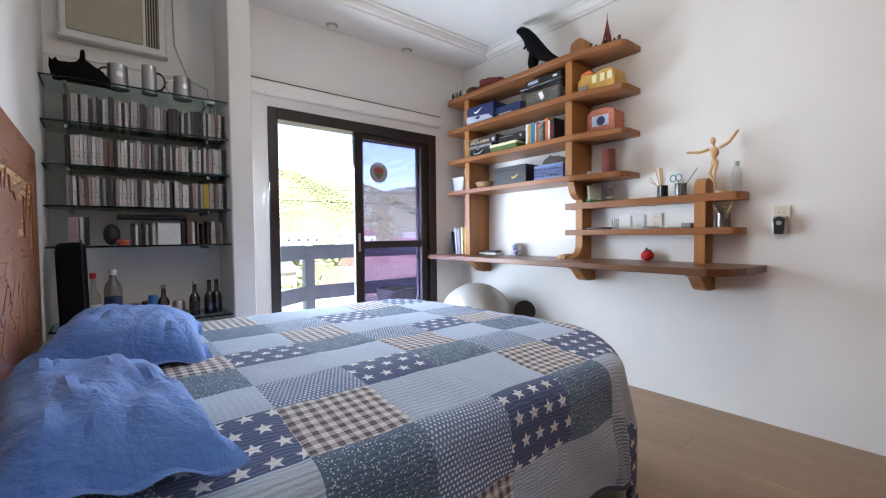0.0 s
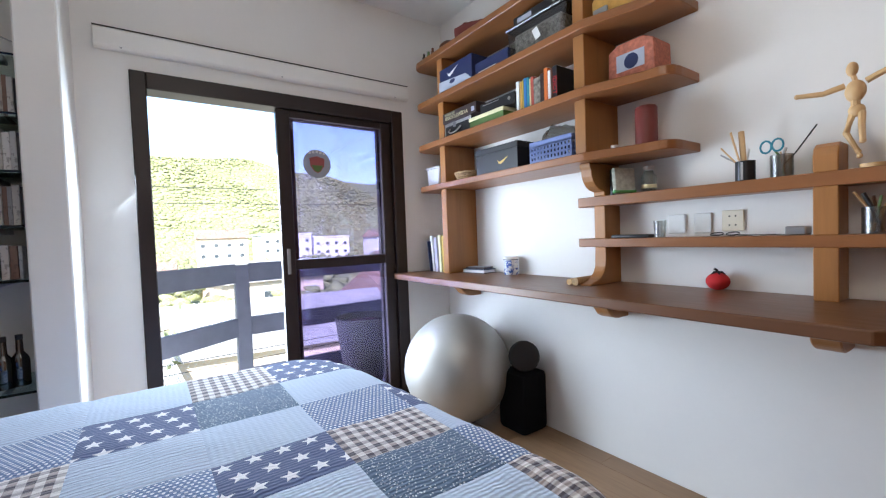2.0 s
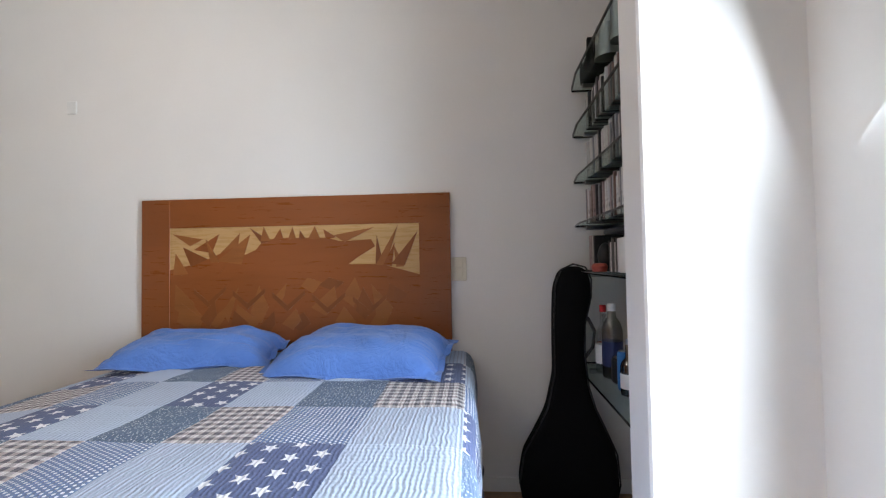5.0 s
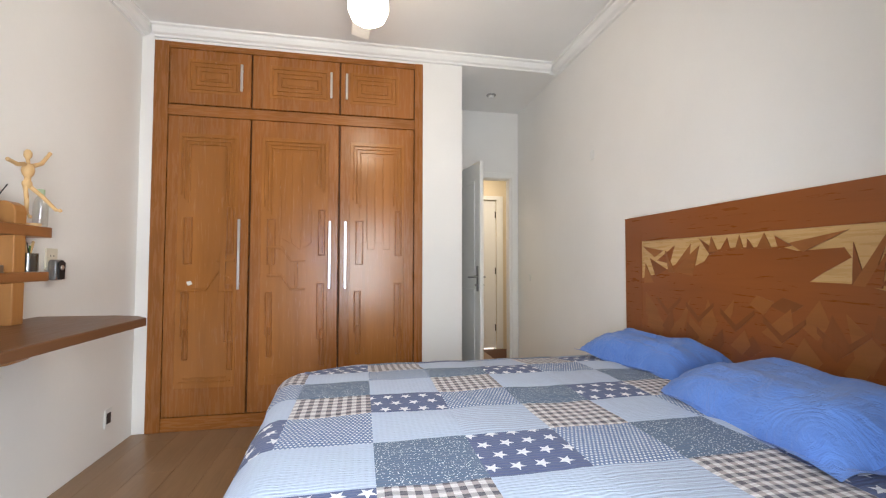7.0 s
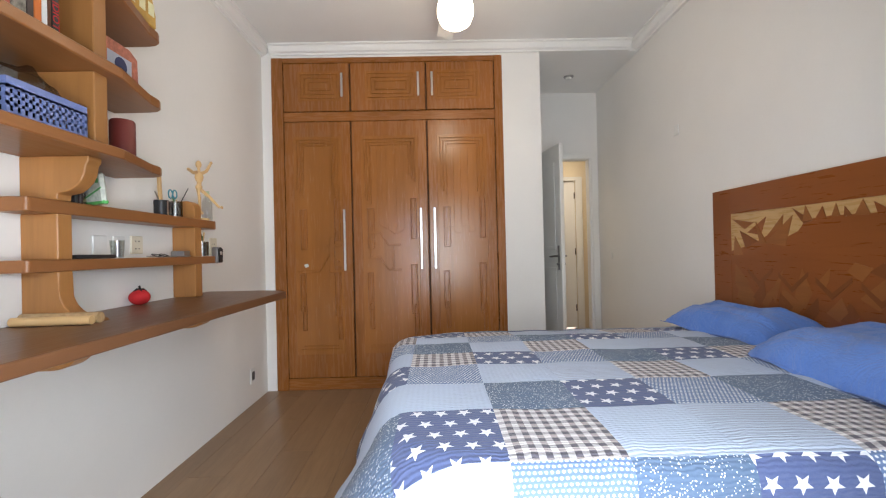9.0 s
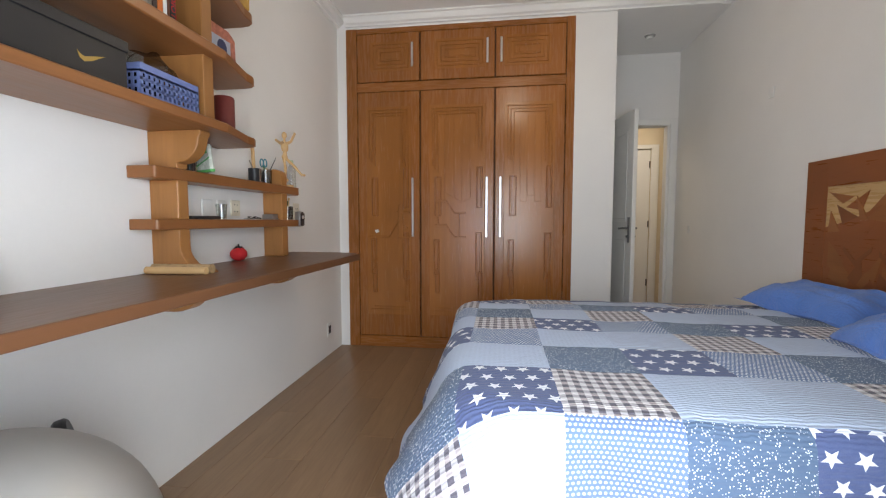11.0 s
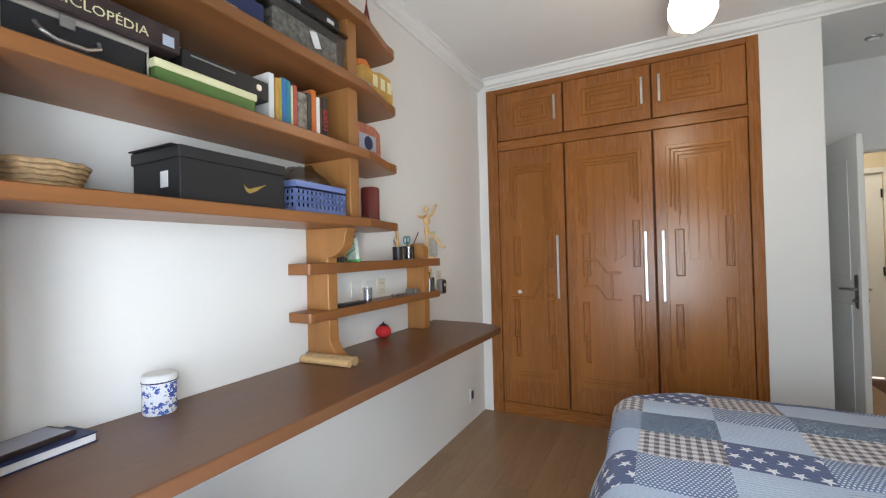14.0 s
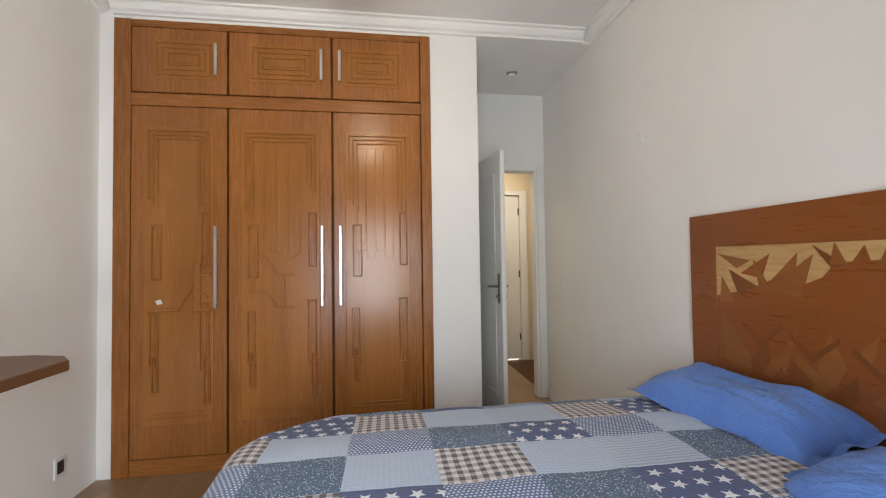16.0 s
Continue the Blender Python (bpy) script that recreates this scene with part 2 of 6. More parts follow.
def tube(points, r, n=8, bm=None, mi=0, taper=None):
    """A round bar along points."""
    b2 = bmesh.new()
    pts = [Vector(p) for p in points]
    rings = []
    for i, p in enumerate(pts):
        d = (pts[min(i + 1, len(pts) - 1)] - pts[max(i - 1, 0)]).normalized()
        s = d.cross(Vector((0.31, 0.17, 0.93)))
        s.normalize()
        t = d.cross(s)
        k = r if taper is None else taper[i]
        rings.append([b2.verts.new(p + s * k * math.cos(2 * math.pi * j / n) + t * k * math.sin(2 * math.pi * j / n)) for j in range(n)])
    for a, b in zip(rings, rings[1:]):
        for j in range(n):
            b2.faces.new((a[j], a[(j + 1) % n], b[(j + 1) % n], b[j]))
    b2.faces.new(rings[0]), b2.faces.new(rings[-1])
    for f in b2.faces:
        f.material_index = mi
    return b2 if bm is None else join(bm, b2)


def ball(c, r, squash=(1, 1, 1), u=20, v=14, bm=None, mi=0):
    b2 = bmesh.new()
    bmesh.ops.create_uvsphere(b2, u_segments=u, v_segments=v, radius=r)
    for p in b2.verts:
        p.co = Vector((p.co.x * squash[0], p.co.y * squash[1], p.co.z * squash[2])) + Vector(c)
    for f in b2.faces:
        f.material_index = mi
    return b2 if bm is None else join(bm, b2)


def structure(name, bm, mat, label, category, base=(0, 0, 0)):
    return solid(name, bm, mat, base, label, category, kind="structure")


def writing(text, size, m, mat, parent, name="lettering", squeeze=1.0):
    """Raised letters in the built-in font, as a mesh part. m: place in the world."""
    cu = bpy.data.curves.new("text", "FONT")
    cu.body, cu.size, cu.extrude, cu.align_x, cu.align_y = text, size, 0.0004, "CENTER", "CENTER"
    cu.resolution_u = 2
    tmp = bpy.data.objects.new("tmp", cu)
    me = bpy.data.meshes.new_from_object(tmp)
    bpy.data.objects.remove(tmp)
    bm = bmesh.new()
    bm.from_mesh(me)
    bpy.data.meshes.remove(me)
    bmesh.ops.transform(bm, matrix=m @ Matrix.Diagonal((squeeze, 1, 1, 1)), verts=bm.verts)
    return part(name, bm, mat, parent)


# ---- the room: x from the headboard wall to the desk wall, y from the closet to the balcony door ----
XD, YW, ZC = 3.21, 3.51, 2.895
ZS = 2.82
structure("wall_west", box((-0.12, -1.05, -0.02), (0, 3.68, 3.0)), WALL, "plain white painted bedroom wall behind the bed", "wall")
structure("wall_east", box((XD, -0.12, -0.02), (XD + 0.14, 3.68, 3.0)), WALL, "plain white painted wall carrying shelves and desk", "wall")
bm = box((1.006, YW, -0.02), (1.224, 3.68, 3.0))
box((2.826, YW, -0.02), (XD, 3.68, 3.0), bm=bm)
box((1.224, YW, 2.10), (2.826, 3.68, 3.0), bm=bm)
structure("wall_north", bm, WALL, "white painted wall round the balcony door", "wall")
structure("niche_wall", box((0, 3.49, -0.02), (0.872, 3.68, 3.0)), WALL, "white painted back of the glass shelf niche", "wall")
structure("column", box((0.872, 3.095, -0.02), (1.006, 3.68, 3.0), 0.006), WALL, "white painted column beside the balcony door", "column")
bm = box((0.852, -1.05, -0.02), (1.178, 0.0, 3.0))
box((1.178, -0.70, -0.02), (XD + 0.14, -0.62, 3.0), bm=bm)
box((3.126, -0.62, -0.02), (XD, 0.0, 3.0), bm=bm)
box((1.178, -0.62, 2.80), (3.126, 0.0, 3.0), bm=bm)
structure("wall_south", bm, WALL, "white painted wall round the built-in closet", "wall")
bm = box((0, -1.05, 2.14), (0.852, -0.95, 3.0))
box((0, -1.05, -0.02), (0.075, -0.95, 2.14), bm=bm)
box((0.735, -1.05, -0.02), (0.852, -0.95, 2.14), bm=bm)
structure("wall_passage", bm, WALL, "white painted wall round the bedroom door", "wall")
bm = box((-0.12, 0.0, ZC), (XD + 0.14, 3.12, 3.02))
box((-0.12, 3.12, ZS), (XD + 0.14, 3.68, 3.02), bm=bm)
box((-0.12, -1.05, ZS), (0.852, 0.0, 3.02), bm=bm)
structure("ceiling", bm, CEIL, "white painted ceiling with a lower band by the balcony door", "ceiling")


def cornice_profile(d):
    return [(0, 0), (0.022, 0), (0.026, 0.012), (0.048, 0.02), (0.062, 0.042), (0.066, 0.058), (0.085, 0.062), (0.085, d), (0, d)]


def run(profile, a, b, axis, flip, z, base):
    """A moulding between a and b along an axis; flip: the way it stands out from base."""
    return prism([(base + flip * p[0], z + p[1]) for p in profile], a, b, "Y" if axis == "Y" else "X")


cp = cornice_profile(0.075)
bm = run(cp, 0.0, 3.12, "Y", 1, ZS, 0)
join(bm, run(cp, 0.0, 3.12, "Y", -1, ZS, XD))
join(bm, run(cp, 0.083, XD - 0.083, "X", 1, ZS, 0.0))
join(bm, run(cp, 0.083, XD - 0.083, "X", -1, ZS, 3.12))
structure("cornice", bm, CEIL, "white plaster cornice round the ceiling", "trim")
bm = box((0, 0, 0), (0.012, 3.49, 0.07), 0.003)
box((1.006, YW - 0.012, 0), (1.222, YW, 0.07), 0.003, bm)
box((0, -0.95, 0), (0.012, -0.005, 0.07), 0.003, bm)
structure("baseboard", bm, TRIM, "low white skirting along the walls", "trim")

# ---- balcony door ----
PANEC = glass("clear_pane", (0.85, 0.85, 0.92), 0.04)
door = thing("balcony_door", 2.03, 3.53, 0, "dark brown wooden sliding balcony door, one leaf slid open", "door", kind="structure")
part("frame", box((1.224, 3.488, 0), (1.295, 3.63, 2.10), 0.004), FRAMEW, door)
part("frame", box((2.74, 3.488, 0), (2.826, 3.63, 2.10), 0.004), FRAMEW, door)
part("frame", box((1.295, 3.488, 2.012), (2.74, 3.63, 2.10), 0.004), FRAMEW, door)
bm = box((1.295, 3.488, 0.0), (2.74, 3.63, 0.018), 0.003)
box((1.295, 3.535, 0.018), (2.74, 3.542, 0.03), 0, bm)
box((1.295, 3.595, 0.018), (2.74, 3.602, 0.03), 0, bm)
part("track", bm, FRAMEW, door, "dark brown sill with two sliding tracks")
for y0, xa, xb in ((3.515, 1.945, 2.74), (3.575, 1.985, 2.738)):
    leaf = part("leaf", box((xa, y0, 0.03), (xa + 0.08, y0 + 0.04, 2.011), 0.004), FRAMEW, door)
    part("stile", box((xb - 0.08, y0, 0.03), (xb, y0 + 0.04, 2.011), 0.004), FRAMEW, leaf)
    part("top_rail", box((xa + 0.08, y0, 1.966), (xb - 0.08, y0 + 0.04, 2.011), 0.003), FRAMEW, leaf)
    part("middle_rail", box((xa + 0.08, y0, 1.005), (xb - 0.08, y0 + 0.04, 1.068), 0.003), FRAMEW, leaf)
    part("bottom_rail", box((xa + 0.08, y0, 0.03), (xb - 0.08, y0 + 0.04, 0.12), 0.003), FRAMEW, leaf)
    for za, zb in ((0.12, 1.005), (1.068, 1.966)):
        p = part("pane", box((xa + 0.075, y0 + 0.017, za), (xb - 0.075, y0 + 0.022, zb)), TINT if y0 < 3.55 else PANEC, leaf, "violet tinted glass pane" if y0 < 3.55 else "clear glass pane")
        p.visible_shadow = False
part("pull", box((1.972, 3.508, 0.98), (1.992, 3.515, 1.14), 0.002), STEEL, door, "slim recessed pull")

# ---- closet ----
closet = thing("closet", 2.15, -0.3, 0, "built-in reddish wooden closet with carved geometric doors", "closet", kind="structure")
part("body", box((1.178, -0.60, 0.0), (3.126, -0.03, 2.80)), CLOSETGAP, closet)
xs = (1.178, 1.245, 1.826, 2.467, 3.03, 3.126)
part("stile", box((3.03, -0.03, 0), (3.126, 0.012, 2.80), 0.003), CLOSETW, closet)
part("stile", box((1.178, -0.03, 0), (1.245, 0.012, 2.80), 0.003), CLOSETW, closet)
part("plinth", box((1.245, -0.03, 0), (3.03, 0.006, 0.10), 0.003), CLOSETX, closet)
part("rail", box((1.245, -0.03, 2.262), (3.03, 0.008, 2.34), 0.003), CLOSETX, closet)
part("rail", box((1.245, -0.03, 2.755), (3.03, 0.008, 2.80), 0.003), CLOSETX, closet)


def ring(x0, x1, z0, z1, w, y0, h, bm):
    """A raised square moulding."""
    for a, b in (((x0, z0), (x1, z0 + w)), ((x0, z1 - w), (x1, z1)), ((x0, z0 + w), (x0 + w, z1 - w)), ((x1 - w, z0 + w), (x1, z1 - w))):
        box((a[0], y0, a[1]), (b[0], y0 + h, b[1]), 0.0035, bm)
    return bm


def handle(x, z0, z1, parent):
    bm = box((x - 0.009, 0.040, z0), (x + 0.009, 0.050, z1), 0.003)
    for z in (z0 + 0.04, z1 - 0.04):
        lathe([(0.006, 0), (0.006, 0.03)], 10, (x, 0.014, z), bm, m=pose(0, 0, 0, -90))
    part("handle", bm, METAL, parent, "long flat brushed metal handle")


random.seed(4)
doors = ((2.473, 3.024, "a", 2.53), (1.832, 2.461, "b", 1.89), (1.251, 1.820, "c", 1.775))
for x0, x1, kind, hx in doors:
    w = x1 - x0
    # lower leaf
    leaf = part("door", box((x0, -0.028, 0.106), (x1, 0.014, 2.256), 0.004), CLOSETW, closet)
    a, b = x0 + 0.075, x1 - 0.075
    bm = prism([(a, 0.30), (b, 0.30), (b, 2.13), (a, 2.13)], 0.014, 0.0185, "Y", 0.002)
    part("panel", bm, CLOSETLIGHT, leaf)
    bm = bmesh.new()
    s1, s2 = (0.55, 0.45) if kind != "b" else (0.40, 0.52)
    for k in range(3):
        i, t = 0.022 + k * 0.026, 0.011
        za, zb = 2.13 - i, 2.13 - i - t
        box((a + i, 0.0185, zb), (b - i, 0.030 - k * 0.001, za), 0.004, bm)
        box((a + i, 0.0185, 2.13 - s1 + 0.03 * k), (a + i + t, 0.030, zb), 0.004, bm)
        box((b - i - t, 0.0185, 2.13 - s2 - 0.03 * k), (b - i, 0.030, zb), 0.004, bm)
    for k in range(2):
        i, t = 0.03 + k * 0.028, 0.011
        box((a + i, 0.0185, 0.34 + k * 0.026), (b - i, 0.0235, 0.34 + k * 0.026 + t), 0.003, bm)
    part("moulding", bm, CLOSETLIGHT, leaf)
    bm = bmesh.new()
    for xx, za, zb, ww in ((a + 0.035, 0.42, 0.70, 0.02), (a + 0.05, 0.62, 1.04, 0.028), (b - 0.07, 0.50, 0.72, 0.02), (b - 0.062, 0.66, 0.98, 0.026),
                           (a + 0.045, 1.25, 1.60, 0.026), (b - 0.075, 1.18, 1.52, 0.03)):
        ring(xx - ww, xx + ww, za, zb, 0.008, 0.0185, 0.010, bm)
        box((xx - ww * 0.4, 0.0185, za + 0.012), (xx + ww * 0.4, 0.0225, zb - 0.012), 0.002, bm)
    part("inset_strip", bm, CLOSETW, leaf)
    bm = bmesh.new()
    if kind == "a":
        prism([(a + 0.03, 1.06), (a + 0.12, 1.12), (a + 0.20, 0.99), (b - 0.02, 0.985), (b - 0.02, 1.005), (a + 0.21, 1.012), (a + 0.125, 1.14), (a + 0.03, 1.08)], 0.0185, 0.030, "Y", 0.003, bm)
        bm2 = box((2.62, 0.0185, 0.99), (2.66, 0.034, 1.28), 0.003)
        join(bm, bm2)
        box((2.56, 0.0185, 1.20), (2.68, 0.032, 1.222), 0.003, bm)
        box((2.56, 0.0185, 0.985), (2.67, 0.032, 1.005), 0.003, bm)
    elif kind == "b":
        for dz in (0.0, -0.21):
            prism([(b - 0.05, 1.32 + dz), (b - 0.15, 1.32 + dz), (a + 0.26, 1.215 + dz), (a + 0.16, 1.215 + dz), (a + 0.16, 1.20 + dz), (a + 0.265, 1.20 + dz), (b - 0.145, 1.302 + dz), (b - 0.05, 1.302 + dz)][::1],
                  0.0185, 0.031, "Y", 0.003, bm)
        box((a + 0.215, 0.0185, 1.0), (a + 0.235, 0.030, 1.2), 0.003, bm)
        box((a + 0.40, 0.0185, 1.11), (a + 0.415, 0.030, 1.30), 0.003, bm)
        for k in range(4):
            xx = a + 0.12 + k * 0.075
            prism([(xx, 1.34 - 0.05 * (k % 2)), (xx + 0.066, 1.30 + 0.04 * k), (xx + 0.066, 2.02), (xx, 2.02)], 0.0185, 0.0215 + 0.002 * (k % 2), "Y", 0.0015, bm)
    else:
        for k in range(4):
            xx = a + 0.11 + k * 0.06
            box((xx, 0.0185, 1.30 + 0.05 * (k % 2)), (xx + 0.053, 0.0215 + 0.002 * (k % 2), 2.02), 0.0015, bm)
    part("carving", bm, CLOSETLIGHT, leaf)
    handle(hx, 1.0, 1.512, leaf)
    if kind == "a":
        part("chip", prism([(2.838, 1.040), (2.868, 1.030), (2.880, 1.056), (2.850, 1.064)], 0.0186, 0.0212, "Y", 0.0005), WHITEP, leaf, "white chipped patch of veneer")
    # upper leaf
    up = part("upper_door", box((x0, -0.028, 2.346), (x1, 0.014, 2.749), 0.004), CLOSETW, closet)
    bm = prism([(x0 + 0.07, 2.43), (x1 - 0.12, 2.43), (x1 - 0.12, 2.68), (x0 + 0.07, 2.68)], 0.014, 0.0175, "Y", 0.002)
    if kind == "c":
        bm.free()
        bm = prism([(x0 + 0.12, 2.43), (x1 - 0.07, 2.43), (x1 - 0.07, 2.68), (x0 + 0.12, 2.68)], 0.014, 0.0175, "Y", 0.002)
    sh = 0.0 if kind != "c" else 0.05
    for k in range(3):
        i = 0.02 + 0.032 * k
        ring(x0 + 0.07 + sh + i, x1 - 0.12 + sh + 0.0 - i, 2.43 + i, 2.68 - i, 0.010, 0.0175, 0.010, bm)
    box((x0 + 0.19 + sh, 0.0175, 2.535), (x1 - 0.24 + sh, 0.022, 2.575), 0.002, bm)
    part("moulding", bm, CLOSETLIGHT, up)
    handle(hx, 2.452, 2.655, up)

# ---- bedroom door, passage and hall ----
bd = thing("door_1", 0.40, -0.95, 0, "white painted panel door standing open with a steel lever", "door", kind="structure")
bm = box((0.018, -0.95, 0), (0.078, -0.930, 2.165), 0.003)
box((0.735, -0.95, 0), (0.80, -0.930, 2.165), 0.003, bm)
box((0.078, -0.95, 2.105), (0.735, -0.930, 2.165), 0.003, bm)
part("architrave", bm, TRIM, bd)
bm = box((0.075, -1.05, 0), (0.10, -0.951, 2.14), 0.002)
box((0.71, -1.05, 0), (0.735, -0.951, 2.14), 0.002, bm)
box((0.10, -1.05, 2.10), (0.71, -0.951, 2.14), 0.002, bm)
part("jamb", bm, TRIM, bd)
H = pose(0.71, -0.935, 0.012, 0, 0, 99)


def leaf_box(a, b, bevel=0.003, bm=None):
    return box(a, b, bevel, bm, m=H)


leaf = part("leaf", leaf_box((0, 0, 0), (0.635, 0.036, 2.11)), TRIM, bd)
bm = bmesh.new()
for ya, yb in ((-0.006, 0.0), (0.036, 0.042)):
    for za, zb in ((0.20, 0.95), (1.12, 1.95)):
        for p, q in (((0.11, za), (0.525, za + 0.03)), ((0.11, zb - 0.03), (0.525, zb)), ((0.11, za + 0.03), (0.14, zb - 0.03)), ((0.495, za + 0.03), (0.525, zb - 0.03))):
            leaf_box((p[0], ya, p[1]), (q[0], yb, q[1]), 0.002, bm)
part("panel_moulding", bm, TRIM, leaf)
for s in (-1, 1):
    y0 = -0.006 if s < 0 else 0.036
    bm = leaf_box((0.565, y0, 0.93), (0.605, y0 + 0.006, 1.16))
    yy = y0 - 0.03 if s < 0 else y0 + 0.036
    tube([H @ Vector(p) for p in ((0.585, y0 + 0.003, 1.06), (0.585, yy, 1.06), (0.56, yy + 0.004 * s, 1.06), (0.47, yy + 0.004 * s, 1.055))], 0.009, 8, bm)
    tube([H @ Vector(p) for p in ((0.585, y0 + 0.003, 0.985), (0.585, yy + 0.012 * -s, 0.985))], 0.011, 8, bm)
    part("lever", bm, STEEL, leaf, "steel lever and lock plate", True)
# hall beyond
bm = box((-1.0, -1.05, -0.02), (-0.12, -0.97, 3.0))
box((1.178, -1.05, -0.02), (2.2, -0.97, 3.0), bm=bm)
box((-1.0, -2.52, -0.02), (-0.235, -2.40, 3.0), bm=bm)
box((0.485, -2.52, -0.02), (2.2, -2.40, 3.0), bm=bm)
box((-0.235, -2.52, 2.105), (0.485, -2.40, 3.0), bm=bm)
box((-1.12, -2.62, -0.02), (-1.0, -0.97, 3.0), bm=bm)
box((2.2, -2.62, -0.02), (2.32, -0.97, 3.0), bm=bm)
structure("wall_hall", bm, HALLWALL, "warm cream hall wall beyond the bedroom door", "wall")
structure("ceiling_hall", box((-1.12, -2.62, 2.6), (2.32, -1.05, 2.7)), CEIL, "white hall ceiling", "ceiling")
d2 = thing("door_2", 0.12, -2.4, 0, "closed white door across the hall with dark hinges", "door", kind="structure")
bm = box((-0.33, -2.40, 0), (-0.235, -2.382, 2.16), 0.003)
box((0.485, -2.40, 0), (0.57, -2.382, 2.16), 0.003, bm)
box((-0.235, -2.40, 2.105), (0.485, -2.382, 2.16), 0.003, bm)
part("architrave", bm, TRIM, d2)
part("leaf", box((-0.232, -2.46, 0.01), (0.482, -2.415, 2.10), 0.003), TRIM, d2)
for z in (0.25, 1.05, 1.85):
    part("hinge", lathe([(0.008, 0), (0.008, 0.09)], 10, (-0.222, -2.406, z)), FRAMEW, d2, "dark metal hinge", True)

# ---- bed ----
bed = thing("bed", 1.0, 1.83, 0, "double bed on a pale upholstered base against the wall", "bed")
BASEC = plain("base_fabric", (0.60, 0.57, 0.52), 0.9, 0, 0.2, 0.1, 40, 0.2)
part("base", box((0.06, 1.08, 0.10), (1.84, 2.54, 0.40), 0.02, seg=2), BASEC, bed)
part("mattress", box((0.06, 1.06, 0.40), (1.86, 2.56, 0.645), 0.05, seg=3), BASEC, bed, smooth=True)
for x in (0.14, 1.80):
    for y in (1.16, 2.46):
        part("leg", lathe([(0.025, 0), (0.03, 0.02), (0.03, 0.10)], 12, (x, y, 0)), BLACKP, bed, smooth=True)
head = thing("headboard", 0.0, 1.76, 0.25, "reddish wooden headboard with geometric marquetry leaning on the wall", "headboard")
HY0, HY1, HZ = 0.956, 2.560, 1.47
IY0, IY1, IZ0, IZ1 = 1.108, 2.405, 0.72, 1.322
bm = box((0.003, HY0, 0.25), (0.032, IY0, HZ), 0.0006)
box((0.003, IY1, 0.25), (0.032, HY1, HZ), 0.0006, bm)
box((0.003, IY0, IZ1), (0.032, IY1, HZ), 0.0006, bm)
box((0.003, IY0, 0.25), (0.032, IY1, IZ0), 0.0006, bm)
part("frame", bm, HEADW, head)
part("ground", box((0.003, IY0, IZ0), (0.028, IY1, IZ1)), HEADLIGHT, head, "pale maple marquetry ground")
# marquetry: a ridge of dark shards under a pale sky, with zigzag bands below
random.seed(12)
ridge = [(0.0, 0.64), (0.08, 0.68), (0.113, 0.64), (0.17, 0.74), (0.21, 0.68), (0.283, 0.74), (0.353, 0.80), (0.386, 0.885), (0.48, 0.90), (0.64, 0.892), (0.694, 0.86), (0.813, 0.873), (0.829, 0.814), (0.76, 0.725), (0.724, 0.668), (0.845, 0.665), (0.916, 0.627), (1.0, 0.575)]


def at(u, v):
    return (IY0 + u * (IY1 - IY0), IZ0 + v * (IZ1 - IZ0))


bm = prism([at(0, 0)] + [at(1, 0)] + [at(u, v) for u, v in ridge[::-1]], 0.028, 0.030, "X")
part("marquetry_hill", bm, HEADW, head)
shards = [(0.01, 0.95, 0.113, 0.865, 0.09), (0.203, 0.94, 0.141, 0.80, 0.09), (0.288, 0.945, 0.234, 0.72, 0.10), (0.055, 0.835, 0.15, 0.66, 0.13), (0.025, 0.783, 0.049, 0.60, 0.07), (0.29, 0.85, 0.14, 0.62, 0.17), (0.33, 0.93, 0.25, 0.70, 0.12),
          (0.33, 0.987, 0.397, 0.862, 0.045), (0.386, 0.995, 0.395, 0.875, 0.045), (0.453, 0.975, 0.447, 0.877, 0.05), (0.502, 0.986, 0.502, 0.89, 0.035), (0.532, 0.957, 0.543, 0.885, 0.03),
          (0.591, 0.99, 0.591, 0.885, 0.055), (0.625, 0.966, 0.659, 0.885, 0.05), (0.825, 0.972, 0.69, 0.89, 0.09)]
shards += [(0.835, 0.90, 0.847, 0.66, 0.035), (0.918, 0.985, 0.852, 0.655, 0.045), (0.905, 0.84, 0.878, 0.65, 0.04), (0.90, 0.83, 0.928, 0.64, 0.035), (0.995, 0.935, 0.92, 0.66, 0.06), (0.15, 0.90, 0.19, 0.70, 0.04)]
for i, (u0, v0, u1, v1, w) in enumerate(shards):
    d = Vector((u1 - u0, v1 - v0)).normalized()
    s = Vector((-d.y, d.x)) * w * 0.5
    pts = [at(u0, v0), at(u1 + s.x * 0.8, v1 + s.y), at(u1 - s.x, v1 - s.y * 0.6)]
    part("marquetry_shard", prism(pts, 0.028, 0.0304 + 0.00012 * i, "X"), (HEADMID, HEADW, HEADMID, HEADDARK)[i % 4], head)
for i in range(22):
    u, v = 0.06 + 0.88 * ((i * 0.382) % 1), random.uniform(0.14, 0.50)
    w, h = random.uniform(0.04, 0.10), random.uniform(0.10, 0.26)
    lean = random.uniform(-0.05, 0.05)
    pts = [at(u - w * 0.5, v), at(min(0.99, max(0.01, u + lean)), min(0.56, v + h)), at(min(0.99, u + w * 0.55), v + h * 0.2), at(u + w * 0.1, max(0.02, v - h * 0.4))]
    part("marquetry_shard", prism(pts, 0.0285, 0.0304 + 0.00005 * i, "X"), (HEADMID, HEADDARK, HEADMID)[i % 3], head)
